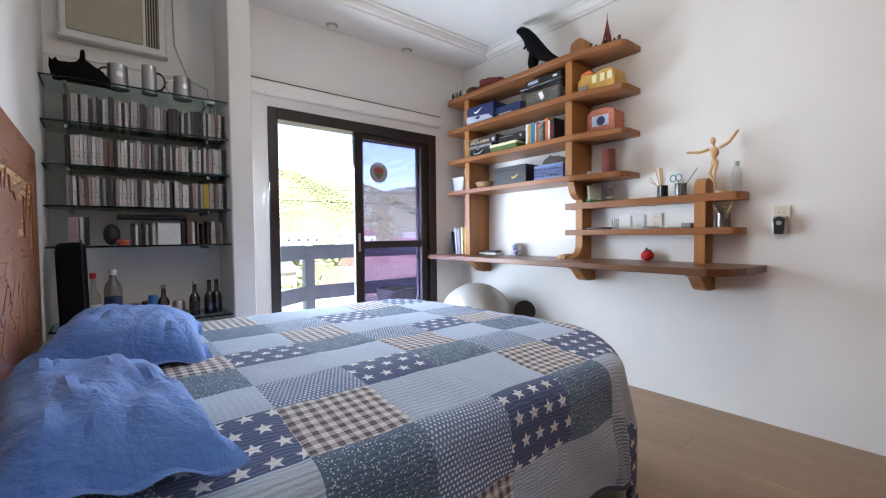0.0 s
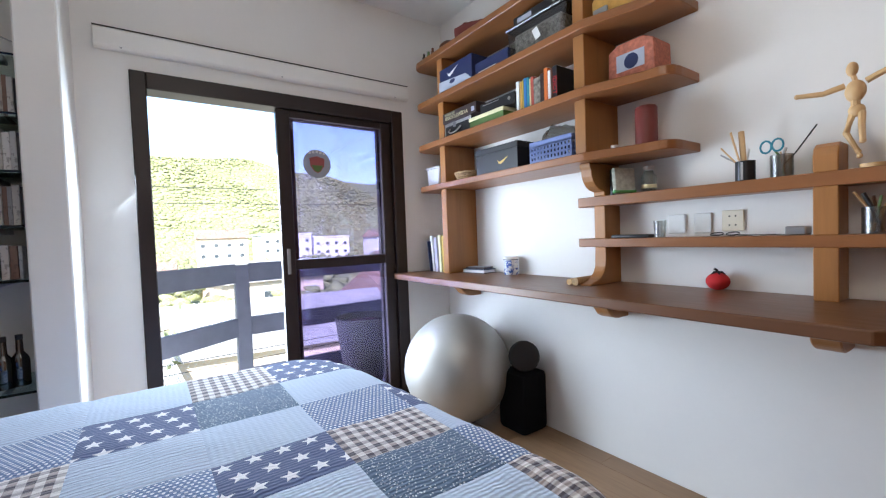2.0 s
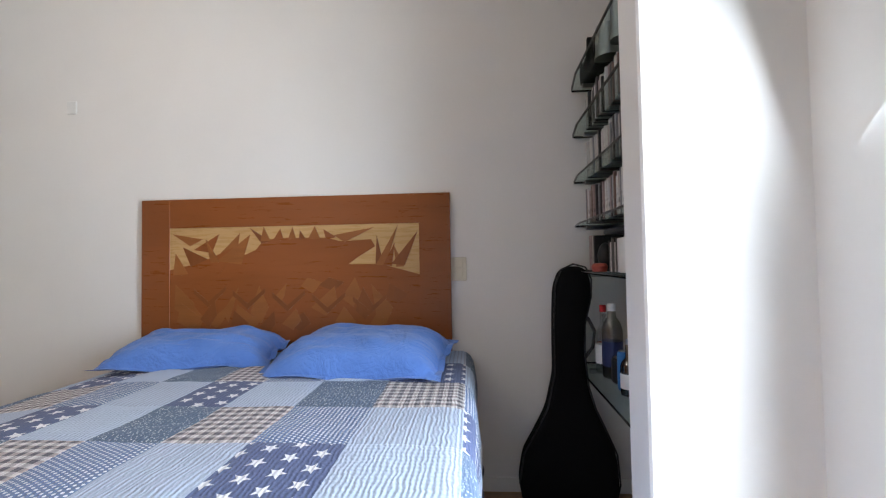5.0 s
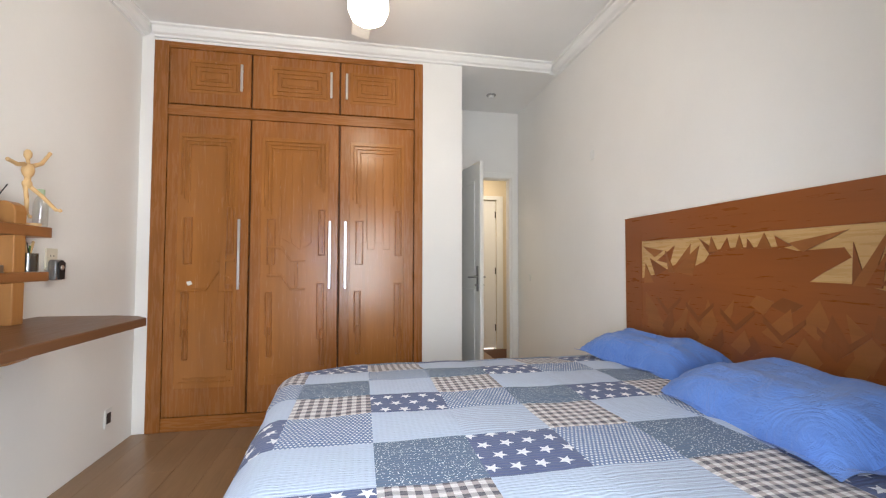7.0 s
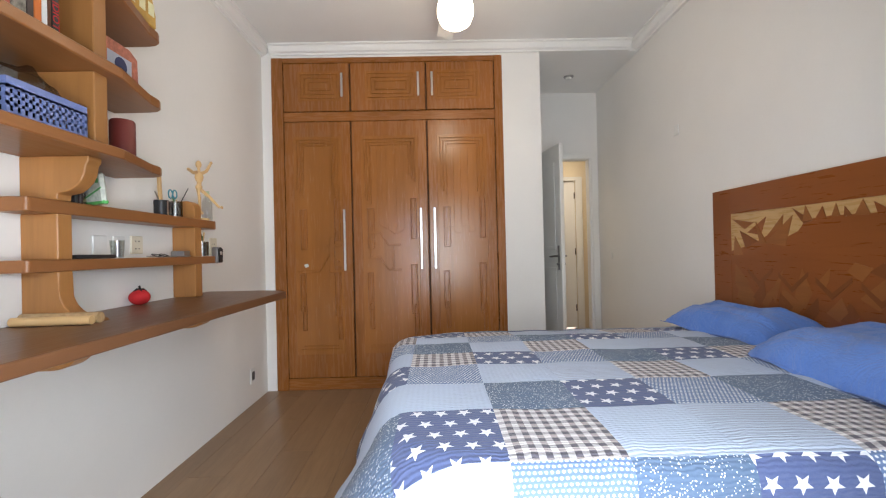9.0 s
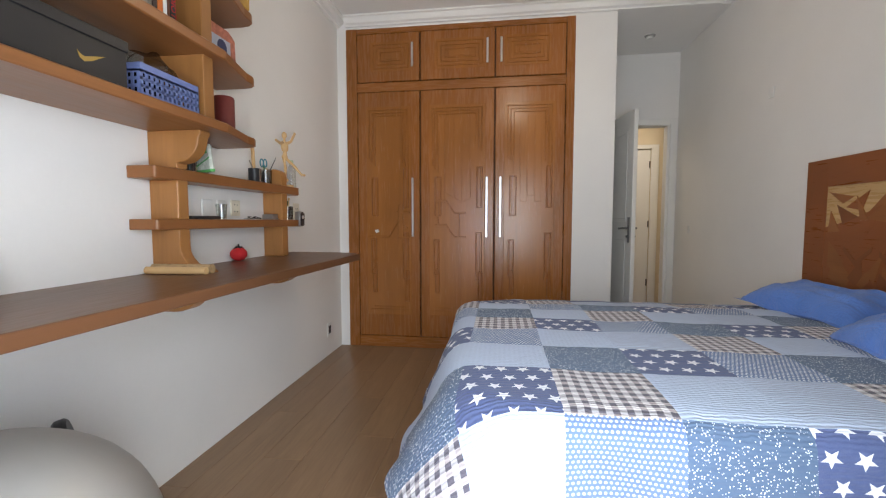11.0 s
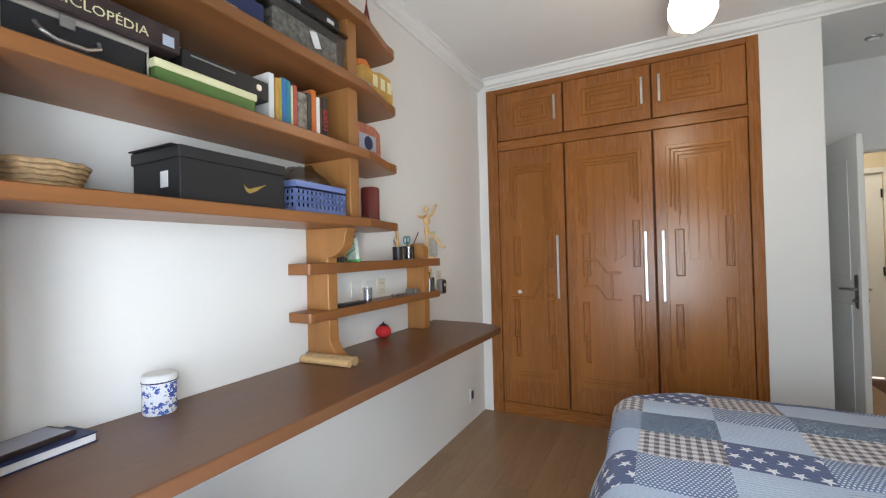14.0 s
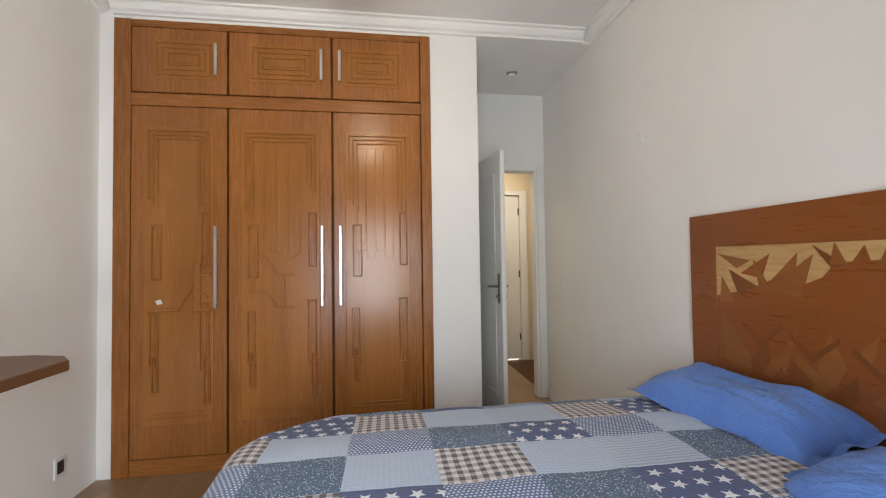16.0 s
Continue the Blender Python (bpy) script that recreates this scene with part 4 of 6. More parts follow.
GZ = (1.965, 1.735, 1.508, 1.292, 1.074, 0.627)
NY = 3.25
for i, z in enumerate(GZ):
    g = thing("glass_shelf", 0.42, 3.30, z - 0.01, "clear glass shelf with dark green edge in the niche", "shelf", "glass shelves")
    pts = [(0.002, 3.488), (0.002, 3.175), (0.03, 3.170), (0.20, 3.145), (0.870, 3.125), (0.870, 3.488)]
    part("pane", prism(pts, z - 0.008, z, "Z"), GLASSC, g)
    part("edge", tube([(0.003, 3.4, z - 0.004), (0.003, 3.1745, z - 0.004), (0.03, 3.1690, z - 0.004), (0.20, 3.1440, z - 0.004), (0.869, 3.1240, z - 0.004)], 0.0048, 4), GLASSEDGE, g, "dark green polished edge")
    for x in (0.10, 0.76):
        part("bracket", box((x - 0.008, 3.20, z - 0.030), (x + 0.008, 3.489, z - 0.0085), 0.003), STEEL, g)

random.seed(21)
dvd_meshes = {}


def dvd(x, y, z, w, h, d, tilt=0.0, label="slim printed disc case standing in a packed row", mat=None):
    key = (round(w, 3), round(h, 3), round(d, 2), mat.name if mat else "")
    if key not in dvd_meshes:
        dvd_meshes[key] = finish(box((0, 0, 0), (key[0], key[2], key[1]), 0.0012), mat or SPINE)
    ob = tagged(new("disc_case", dvd_meshes[key]), label, "disc case", "disc cases on the glass shelves")
    ob.matrix_world = pose(x, y, z + 0.0005, 0, tilt, 0)
    return ob


for row, (z, h0) in enumerate(((GZ[1], 0.160), (GZ[2], 0.164), (GZ[3], 0.160))):
    x = 0.09
    while x < 0.848:
        w = random.choice((0.010, 0.014, 0.014, 0.014, 0.018, 0.022))
        if row == 2 and 0.73 < x < 0.75:
            dvd(x, 3.215, z, 0.030, 0.160, 0.14, mat=OCHRE, label="yellow disc box standing in a packed row")
            x += 0.032
            continue
        h = h0 + random.choice((0, 0, 0.002, -0.012, 0.008))
        if random.random() < 0.05:
            x += 0.012
            continue
        dvd(x, 3.205 + random.uniform(0, 0.018), z, w, h, 0.135)
        x += w + 0.0012
x = 0.09
for w, h in ((0.045, 0.16), (0.016, 0.16), (0.018, 0.158)):
    dvd(x, 3.215, GZ[4], w, h, 0.13)
    x += w + 0.004
x = 0.365
while x < 0.475:
    dvd(x, 3.215, GZ[4], 0.014, random.uniform(0.115, 0.14), 0.13)
    x += 0.0165
dvd(0.49, 3.21, GZ[4], 0.115, 0.130, 0.05, mat=WHITECARD, label="square white box among the disc cases")
x = 0.615
while x < 0.845:
    dvd(x, 3.215, GZ[4], random.choice((0.011, 0.014, 0.024)), random.uniform(0.125, 0.15), 0.13)
    x += 0.0265
solid("black_case", box((0.30, 3.215, GZ[4] + 0.1515), (0.645, 3.345, GZ[4] + 0.176), 0.008), BLACKP, (0.45, 3.28, GZ[4] + 0.15), "flat black case laid over the disc cases", "case")
solid("dark_figurine", ball((0.275, 3.23, GZ[4] + 0.062), 0.05, (0.8, 0.6, 1.2), 14, 10), BLACKP, (0.275, 3.23, GZ[4]), "small dark rounded figurine on the glass shelf", "figurine", smooth=True)
solid("tea_light", lathe([(0, 0), (0.028, 0.0), (0.033, 0.022), (0.025, 0.034), (0, 0.036)], 16, (0.325, 3.19, GZ[4] + 0.0005)), PINK, (0.325, 3.19, GZ[4]), "small pink candle on the glass shelf", "candle", smooth=True)


def mug(x, h, r, ang):
    t = thing("beer_mug", x, 3.25, GZ[0], "pewter beer mug with an embossed crest on the glass shelf", "mug", "mugs on the shelf", local=True, rz=ang)
    part("body", lathe([(0, 0.001), (r * 1.04, 0.001), (r * 1.06, 0.012), (r, 0.02), (r * 0.93, h * 0.8), (r * 0.90, h - 0.004), (r * 0.92, h), (r * 0.86, h), (r * 0.86, 0.02), (0, 0.018)], 24), STEEL, t, smooth=True)
    pts = [(-r * 0.92, 0, h * 0.82)] + [(-r * 0.92 - 0.042 * math.sin(a), 0, h * 0.5 + h * 0.32 * math.cos(a)) for a in (0.5, 1.0, 1.57, 2.1, 2.6)] + [(-r * 0.95, 0, h * 0.18)]
    part("handle", tube(pts, 0.006, 8), BLACKP if x < 0.5 else STEEL, t, smooth=True)
    part("crest", ball((0, -r * 0.95, h * 0.55), 0.016, (1, 0.25, 1.2), 10, 8), METAL, t, "small embossed crest", True)


mug(0.326, 0.135, 0.052, 10)
mug(0.475, 0.165, 0.040, 170)
mug(0.642, 0.135, 0.050, 12)
# an iron cat lying with its tail up
cat = [(0.052, 0.001), (0.040, 0.050), (0.042, 0.105), (0.054, 0.088), (0.068, 0.108), (0.080, 0.088), (0.115, 0.092), (0.150, 0.100), (0.164, 0.122),
       (0.168, 0.165), (0.178, 0.175), (0.188, 0.165), (0.188, 0.122), (0.215, 0.100), (0.262, 0.072), (0.292, 0.030), (0.296, 0.001)]
bm = prism([(x, GZ[0] + z) for x, z in cat], 3.205, 3.275, "Y", 0.010, seg=2)
solid("iron_cat", bm, BLACK, (0.1, 3.24, GZ[0]), "black cast-iron cat ornament on the top glass shelf", "ornament", smooth=True)
bm = box((0.755, 3.24, GZ[0] + 0.0005), (0.82, 3.30, GZ[0] + 0.028), 0.004)
solid("small_tin", bm, STEEL, (0.77, 3.27, GZ[0]), "small flat grey tin on the glass shelf", "tin")


def bottle(x, y, h, r, mat, cap, band, label, neck=0.35, z=GZ[5]):
    t = thing("bottle", x, y, z, label, "bottle", "bottles on the glass shelf", local=True)
    n = h * (1 - neck)
    rn = r * 0.36
    part("glass", lathe([(0, 0.001), (r * 0.95, 0.001), (r, 0.008), (r, n * 0.86), (r * 0.8, n), (rn * 1.15, n + h * 0.08), (rn, h * 0.95), (rn * 0.9, h * 0.96), (0, h * 0.96)], 18), mat, t, smooth=True)
    part("cap", lathe([(rn * 1.12, h * 0.90), (rn * 1.15, h * 0.995), (rn * 0.8, h), (0, h)], 14), cap, t, "screw cap", True)
    if band:
        part("paper_label", lathe([(r * 1.01, n * 0.22), (r * 1.015, n * 0.23), (r * 1.015, n * 0.66), (r * 1.01, n * 0.67)], 18), band, t, "printed paper label", True)
    return t


def can(x, y, r, h, mat, label, z=GZ[5]):
    t = thing("can", x, y, z, label, "can", "cans on the glass shelf", local=True)
    part("body", lathe([(0, 0.001), (r * 0.8, 0.001), (r, 0.008), (r, h - 0.012), (r * 0.82, h - 0.002), (0, h - 0.004)], 18), mat, t, smooth=True)
    part("lid", lathe([(r * 0.80, h - 0.0015), (r * 0.80, h), (r * 0.74, h), (0, h - 0.0015)], 18), STEEL, t, smooth=True)


bottle(0.116, 3.270, 0.275, 0.037, CLEAR, WHITEP, RED, "clear spirit bottle with a red label", 0.38)
bottle(0.185, 3.240, 0.295, 0.034, CLEAR, RED, WHITECARD, "clear spirit bottle with red cap", 0.38)
bottle(0.272, 3.250, 0.31, 0.042, CLOUDY, WHITEP, NAVY, "frosted vodka bottle with a dark blue base", 0.26)
can(0.363, 3.250, 0.035, 0.105, BLACKP, "black aluminium drink can on the shelf")
can(0.427, 3.280, 0.026, 0.11, BLACKP, "slim dark drink can on the shelf")
can(0.457, 3.230, 0.024, 0.150, SKYBLUE, "tall slim blue drink can")
bottle(0.510, 3.230, 0.205, 0.031, AMBER, STEEL, WHITECARD, "brown beer bottle with cream label", 0.42)
can(0.589, 3.250, 0.033, 0.10, STEEL, "silver and dark drink can")
bottle(0.674, 3.240, 0.215, 0.030, AMBER, STEEL, DARKPRINT, "dark beer bottle with silver neck", 0.42)
bottle(0.757, 3.240, 0.215, 0.030, AMBER, BLACKP, None, "plain dark beer bottle", 0.42)
bottle(0.802, 3.260, 0.215, 0.030, AMBER, BLACKP, None, "plain dark beer bottle", 0.42)

# ---- guitar bag ----
prof = [(2.80, 0.0), (3.22, 0.0), (3.255, 0.12), (3.245, 0.25), (3.19, 0.37), (3.15, 0.45), (3.135, 0.55), (3.12, 0.70), (3.125, 0.82), (3.165, 0.95), (3.17, 1.03), (3.14, 1.085),
        (3.07, 1.10), (3.00, 1.075), (2.965, 1.00), (2.955, 0.85), (2.95, 0.60), (2.92, 0.45), (2.87, 0.36), (2.80, 0.25), (2.775, 0.12)]
prof = [(3.02 + (y - 3.02) * (0.80 if z > 0.5 else 0.92), z) for y, z in prof]
gb = thing("guitar_bag", 0.1, 3.085, 0.0, "black soft guitar bag leaning against the white wall", "guitar bag", local=True, ry=-1.5)
bm = prism([(y - 3.02, z) for y, z in prof], -0.03, 0.09, "X", 0.03, seg=3)
part("bag", bm, BLACK, gb, smooth=True)
part("zip", tube([(0.075, y - 3.02, z + 0.004) for y, z in prof[1:]], 0.004, 6), BLACKP, gb, "black zip", True)
part("strap", tube([(0.06, 0.10, 0.86), (0.08, 0.125, 0.80), (0.08, 0.115, 0.73), (0.06, 0.085, 0.68)], 0.008, 6), BLACKP, gb, smooth=True)

# ---- spots, plates ----


def spot(x, y):
    t = thing("ceiling_spot", x, y, ZS, "small round grey ceiling spotlight", "spotlight", "ceiling spots")
    part("ring", lathe([(0.036, ZS - 0.012), (0.046, ZS - 0.006), (0.048, ZS)], 20, (x, y, 0)), STEEL, t, smooth=True)
    part("lens", lathe([(0, ZS - 0.03), (0.026, ZS - 0.028), (0.032, ZS - 0.010), (0.030, ZS)], 18, (x, y, 0)), WHITEP, t, smooth=True)


for x, y in ((1.72, 3.425), (2.455, 3.435), (0.437, -0.515)):
    spot(x, y)


def wall_plate(name, y0, y1, z0, z1, wall, label, mat=PLATE, holes=True, rocker=False):
    x = 0.0 if wall == "w" else XD
    s = 1 if wall == "w" else -1
    t = thing(name, x, (y0 + y1) / 2, z0, label, name.replace("_", " "))
    part("plate", box((x, y0, z0), (x + s * 0.009, y1, z1), 0.003), mat, t)
    yc, zc = (y0 + y1) / 2, (z0 + z1) / 2
    if holes:
        for dy in (-0.011, 0.011):
            for dz in (-0.018, 0.018):
                part("socket_hole", lathe([(0.0035, 0), (0.0035, 0.0008)], 8, (x + s * 0.009, yc + dy, zc + dz), m=pose(0, 0, 0, 0, 90 * s)), BLACKP, t)
    if rocker:
        h = (z1 - z0) / 2
        for k in range(2):
            part("rocker", box((x + s * 0.009, yc - 0.022, z0 + 0.012 + k * (h - 0.006)), (x + s * 0.014, yc + 0.022, z0 + h - 0.004 + k * (h - 0.008)), 0.002), PLATE, t)
    return t


wall_plate("wall_socket", 1.478, 1.557, 1.165, 1.25, "e", "ivory double wall socket behind the low shelf")
wall_plate("wall_socket", 0.79, 0.872, 1.15, 1.262, "e", "ivory wall socket with a plugged-in device")
wall_plate("cover_plate", 1.70, 1.775, 1.160, 1.245, "e", "blank white cover plate behind the low shelf", WHITEP, False)
wall_plate("cover_plate", 1.595, 1.665, 1.160, 1.245, "e", "blank white cover plate behind the low shelf", WHITEP, False)
wall_plate("light_switch", 2.557, 2.637, 1.03, 1.147, "w", "ivory double light switch beside the headboard", PLATE, False, True)
wall_plate("light_switch", -0.655, -0.612, 1.02, 1.09, "w", "small white switch in the passage", WHITEP, False)
wall_plate("cover_plate", 0.51, 0.565, 1.95, 2.02, "w", "small white cover plate high on the wall", WHITEP, False)
lowp = wall_plate("wall_socket", 0.255, 0.330, 0.160, 0.275, "e", "white wall box with its socket missing", WHITEP, False)
part("opening", box((XD - 0.0105, 0.27, 0.185), (XD - 0.009, 0.315, 0.25)), BLACKP, lowp, "dark empty box opening")
plug = thing("plug_in_device", XD - 0.03, 0.833, 1.10, "grey and black plug-in device on the wall socket", "device")
part("body", box((XD - 0.052, 0.800, 1.10), (XD - 0.0095, 0.866, 1.205), 0.012, seg=2), STEEL, plug, smooth=True)
part("face", prism([(0.812, 1.104), (0.854, 1.104), (0.860, 1.19), (0.833, 1.203), (0.806, 1.19)], XD - 0.057, XD - 0.051, "X", 0.002), BLACKP, plug, "black curved face")
part("lens", lathe([(0.013, 0), (0.011, 0.004), (0, 0.005)], 14, (XD - 0.0565, 0.833, 1.165), m=pose(0, 0, 0, 0, -90)), METAL, plug, smooth=True)

# ---- sticker on the tinted pane ----
st = thing("window_sticker", 2.195, 3.5245, 1.588, "round greyish sticker with a red shield on the pane", "sticker")
part("disc", lathe([(0.092, 0), (0.092, 0.001)], 32, (2.195, 3.5310, 1.688), m=pose(0, 0, 0, 90)), col("sticker_grey", (0.30, 0.31, 0.36)), st)
part("shield", prism([(2.145, 1.723), (2.195, 1.738), (2.245, 1.723), (2.240, 1.673), (2.215, 1.638), (2.195, 1.628), (2.175, 1.638), (2.150, 1.673)], 3.5285, 3.5300, "Y"), col("faded_red", (0.30, 0.07, 0.06)), st, "red shield shape")
part("lower_shield", prism([(2.155, 1.678), (2.235, 1.678), (2.213, 1.643), (2.195, 1.633), (2.177, 1.643)], 3.5277, 3.5285, "Y"), GREEN, st, "green lower field")
for k in range(5):
    part("print_bar", box((2.140 + 0.024 * k, 3.5280, 1.751 + 0.004 * (2 - abs(k - 2))), (2.155 + 0.024 * k, 3.5300, 1.766 + 0.004 * (2 - abs(k - 2)))), WHITECARD, st)

# ---- exercise ball and black case ----
BALLM = plain("pearl_grey_rubber", (0.44, 0.43, 0.40), 0.44, 0.45, 0.5, 0.1, 5)
bm = bmesh.new()
n = 26
lathe([(0.34 * math.sin(math.pi * k / n) * (1 + 0.003 * (k % 2)), 0.34 - 0.34 * math.cos(math.pi * k / n)) for k in range(n + 1)], 40, (2.85, 2.95, 0.0005), bm)
solid("exercise_ball", bm, BALLM, (2.85, 2.95, 0), "large pearly grey exercise ball on the floor under the desk", "exercise ball", smooth=True)
bc = thing("black_stand", 3.08, 2.60, 0, "black bag with a round black disc standing behind the ball", "bag")
part("bag", box((2.98, 2.50, 0.0), (3.19, 2.72, 0.36), 0.03, seg=2), BLACK, bc, smooth=True)
part("disc", lathe([(0.085, 0), (0.092, 0.008), (0.092, 0.028), (0.085, 0.036), (0, 0.036)], 28, (3.08, 2.585, 0.445), m=pose(0, 0, 0, 0, 0, -42) @ pose(0, 0, 0, 78, 0, 0)), BLACKP, bc, "round black disc", True)
part("neck", box((3.055, 2.56, 0.34), (3.105, 2.61, 0.38), 0.006), BLACKP, bc)
fc = tube([(2.46, 3.465, 0.005), (2.55, 3.44, 0.006), (2.63, 3.445, 0.006), (2.70, 3.465, 0.006), (2.74, 3.455, 0.006)], 0.005, 6)
solid("floor_cable", fc, WHITEP, (2.6, 3.45, 0), "white extension cable along the balcony door sill", "cable", smooth=True)
solid("extension_plug", box((2.72, 3.435, 0.0005), (2.79, 3.48, 0.035), 0.006), WHITEP, (2.755, 3.46, 0), "white extension socket at the cable end", "socket")

# ---- things on the shelves ----
FACE = Matrix(((0, 0, -1, 0), (-1, 0, 0, 0), (0, 1, 0, 0), (0, 0, 0, 1)))
DOWN = Matrix(((0, 0, -1, 0), (0, -1, 0, 0), (-1, 0, 0, 0), (0, 0, 0, 1)))


def face_at(x, y, z, m=FACE):
    """Writing on a face that looks to the bed."""
    return Matrix.Translation((x, y, z)) @ m


def carton(name, x0, x1, y0, y1, z, h, body, lid, label, lid_h=0.04, category="box"):
    t = thing(name, (x0 + x1) / 2, (y0 + y1) / 2, z, label, category)
    part("body", box((x0, y0, z + 0.0005), (x1, y1, z + h - 0.002), 0.002), body, t)
    if lid_h:
        part("lid", box((x0 - 0.005, y0 - 0.005, z + h - lid_h), (x1 + 0.005, y1 + 0.005, z + h), 0.003), lid, t)
    return t


def crescent(x, y, z, s, mat, parent):
    """A plain curved mark."""
    pts = [(y + s * a, z + s * b) for a, b in ((0.50, 0.10), (0.42, -0.12), (0.25, -0.20), (0.0, -0.10), (-0.5, 0.22), (0.05, 0.04), (0.25, -0.04), (0.38, 0.0))]
    part("printed_mark", prism(pts, x - 0.0012, x, "X"), mat, parent, "plain curved printed mark")


# fourth board
b = carton("shoe_box", 2.93, 3.16, 2.44, 2.79, SH[4][1], 0.150, BLACKP, BLACKP, "black cardboard shoe box with a worn lid", 0.035)
crescent(2.9295, 2.555, SH[4][1] + 0.058, 0.085, GOLD, b)
part("sticker", box((2.985, 2.790, SH[4][1] + 0.04), (3.02, 2.7915, SH[4][1] + 0.085)), WHITECARD, b, "small white printed sticker")
part("flap", prism([(2.94, SH[4][1] + 0.148), (3.15, SH[4][1] + 0.150), (3.15, SH[4][1] + 0.154), (2.94, SH[4][1] + 0.152)], 2.785, 2.808, "Y", 0.001), BLACKP, b, "torn black lid flap")


def crate(x0, x1, y0, y1, z, h, mat):
    t = thing("plastic_basket", (x0 + x1) / 2, (y0 + y1) / 2, z, "blue perforated plastic basket holding a plastic bag", "basket")
    part("base", box((x0 + 0.008, y0 + 0.008, z + 0.0005), (x1 - 0.008, y1 - 0.008, z + 0.006), 0.002), mat, t)
    for name, fixed, along in (("front", x0, "y"), ("back", x1 - 0.004, "y"), ("side", y0, "x"), ("side", y1 - 0.004, "x")):
        bm = bmesh.new()
        a0, a1 = (y0, y1) if along == "y" else (x0 + 0.004, x1 - 0.004)
        n = int((a1 - a0) / 0.022)
        for k in range(n + 1):
            a = a0 + (a1 - a0 - 0.010) * k / n
            p, q = (fixed, a, z + 0.022), (fixed + 0.004, a + 0.010, z + h - 0.028)
            box(p if along == "y" else (a, fixed, p[2]), q if along == "y" else (a + 0.010, fixed + 0.004, q[2]), 0, bm)
        for za, zb in ((0.0005, 0.022), (0.038, 0.048), (0.062, 0.072), (0.086, 0.096), (h - 0.028, h)):
            box((fixed, a0, z + za) if along == "y" else (a0, fixed, z + za), (fixed + 0.0035, a1, z + zb) if along == "y" else (a1, fixed + 0.0035, z + zb), 0, bm)
        part(name, bm, mat, t)
    return t


crate(2.95, 3.15, 2.10, 2.37, SH[4][1], 0.118, BLUEP)
bm = ball((3.04, 2.24, SH[4][1] + 0.135), 0.09, (0.85, 1.15, 0.62), 26, 18)
for v in bm.verts:
    v.co += v.normal * (0.026 * noise.noise(v.co * 26))
solid("plastic_bag", bm, CLOUDY, (3.05, 2.24, SH[4][1] + 0.07), "crumpled clear plastic bag in the blue basket", "bag", smooth=True)
solid("dark_pouch", ball((3.04, 2.27, SH[4][1] + 0.075), 0.06, (0.9, 1.2, 0.75), 14, 10), BLACK, (3.04, 2.27, SH[4][1] + 0.03), "dark soft pouch inside the basket", "pouch", smooth=True)
wb = thing("wicker_basket", 3.05, 3.035, SH[4][1], "small round woven straw basket", "basket")
for k in range(6):
    r, z = 0.052 + 0.0045 * k, SH[4][1] + 0.004 + 0.0115 * k
    pts = [(3.05 + r * 0.95 * math.cos(a), 3.035 + r * 1.2 * math.sin(a), z + 0.002 * math.sin(a * 9 + k)) for a in [2 * math.pi * j / 28 for j in range(29)]]
    part("coil", tube(pts, 0.0066, 6), WICKER, wb, smooth=True)
part("bottom", lathe([(0, SH[4][1] + 0.0005), (0.05, SH[4][1] + 0.0005), (0.05, SH[4][1] + 0.006), (0, SH[4][1] + 0.006)], 20, (3.05, 3.04, 0)), WICKER, wb)
solid("pillar_candle", lathe([(0, 0), (0.045, 0), (0.045, 0.165), (0.040, 0.172), (0.02, 0.168), (0, 0.168)], 22, (3.06, 1.79, SH[4][1] + 0.0005)), CANDLE, (3.06, 1.79, SH[4][1]), "thick dark red pillar candle", "candle", smooth=True)
solid("tea_glass", lathe([(0, 0), (0.016, 0), (0.018, 0.03), (0.015, 0.03), (0.014, 0.004), (0, 0.004)], 14, (3.04, 1.93, SH[4][1] + 0.0005)), WHITEP, (3.04, 1.93, SH[4][1]), "tiny pale candle cup", "cup", smooth=True)
t = thing("white_bin", 3.05, 3.37, SH[4][1], "white plastic storage tub at the shelf end", "tub")
part("tub", prism([(3.26, SH[4][1] + 0.0005), (3.39, SH[4][1] + 0.0005), (3.405, SH[4][1] + 0.13), (3.245, SH[4][1] + 0.13)], 2.97, 3.13, "X", 0.006), col("lilac_white_plastic", (0.66, 0.66, 0.74)), t)
part("rim", box((2.962, 3.238, SH[4][1] + 0.13), (3.138, 3.412, SH[4][1] + 0.14), 0.004), WHITEP, t)

# third board
c = thing("briefcase", 3.06, 2.99, SH[3][1], "black hard case with aluminium edges and handle", "case")
z = SH[3][1]
part("shell", box((2.955, 2.855, z + 0.0005), (3.19, 3.128, z + 0.094), 0.004), BLACKP, c)
for za, zb in ((0.078, 0.097),):
    part("trim", box((2.951, 2.851, z + za), (2.955, 3.132, z + zb), 0.001), METAL, c, "aluminium edge strip")
for y in (2.851, 3.126):
    part("trim", box((2.951, y, z + 0.001), (2.956, y + 0.006, z + 0.078), 0.001), METAL, c, "aluminium corner strip")
part("latch", box((2.947, 3.005, z + 0.062), (2.951, 3.035, z + 0.092), 0.002), STEEL, c)
part("handle", tube([(2.952, 3.075, z + 0.055), (2.935, 3.07, z + 0.035), (2.932, 3.045, z + 0.022), (2.932, 2.99, z + 0.022), (2.935, 2.965, z + 0.035), (2.952, 2.96, z + 0.055)], 0.005, 8), METAL, c, "curved aluminium handle", True)
g = carton("board_game", 2.935, 3.19, 2.78, 3.13, z + 0.0975, 0.068, DARKPRINT, DARKPRINT, "dark brown board game box lying on the hard case", 0)
writing("O JOGO DA", 0.020, face_at(2.9345, 3.05, z + 0.0975 + 0.052), CREAM, g)
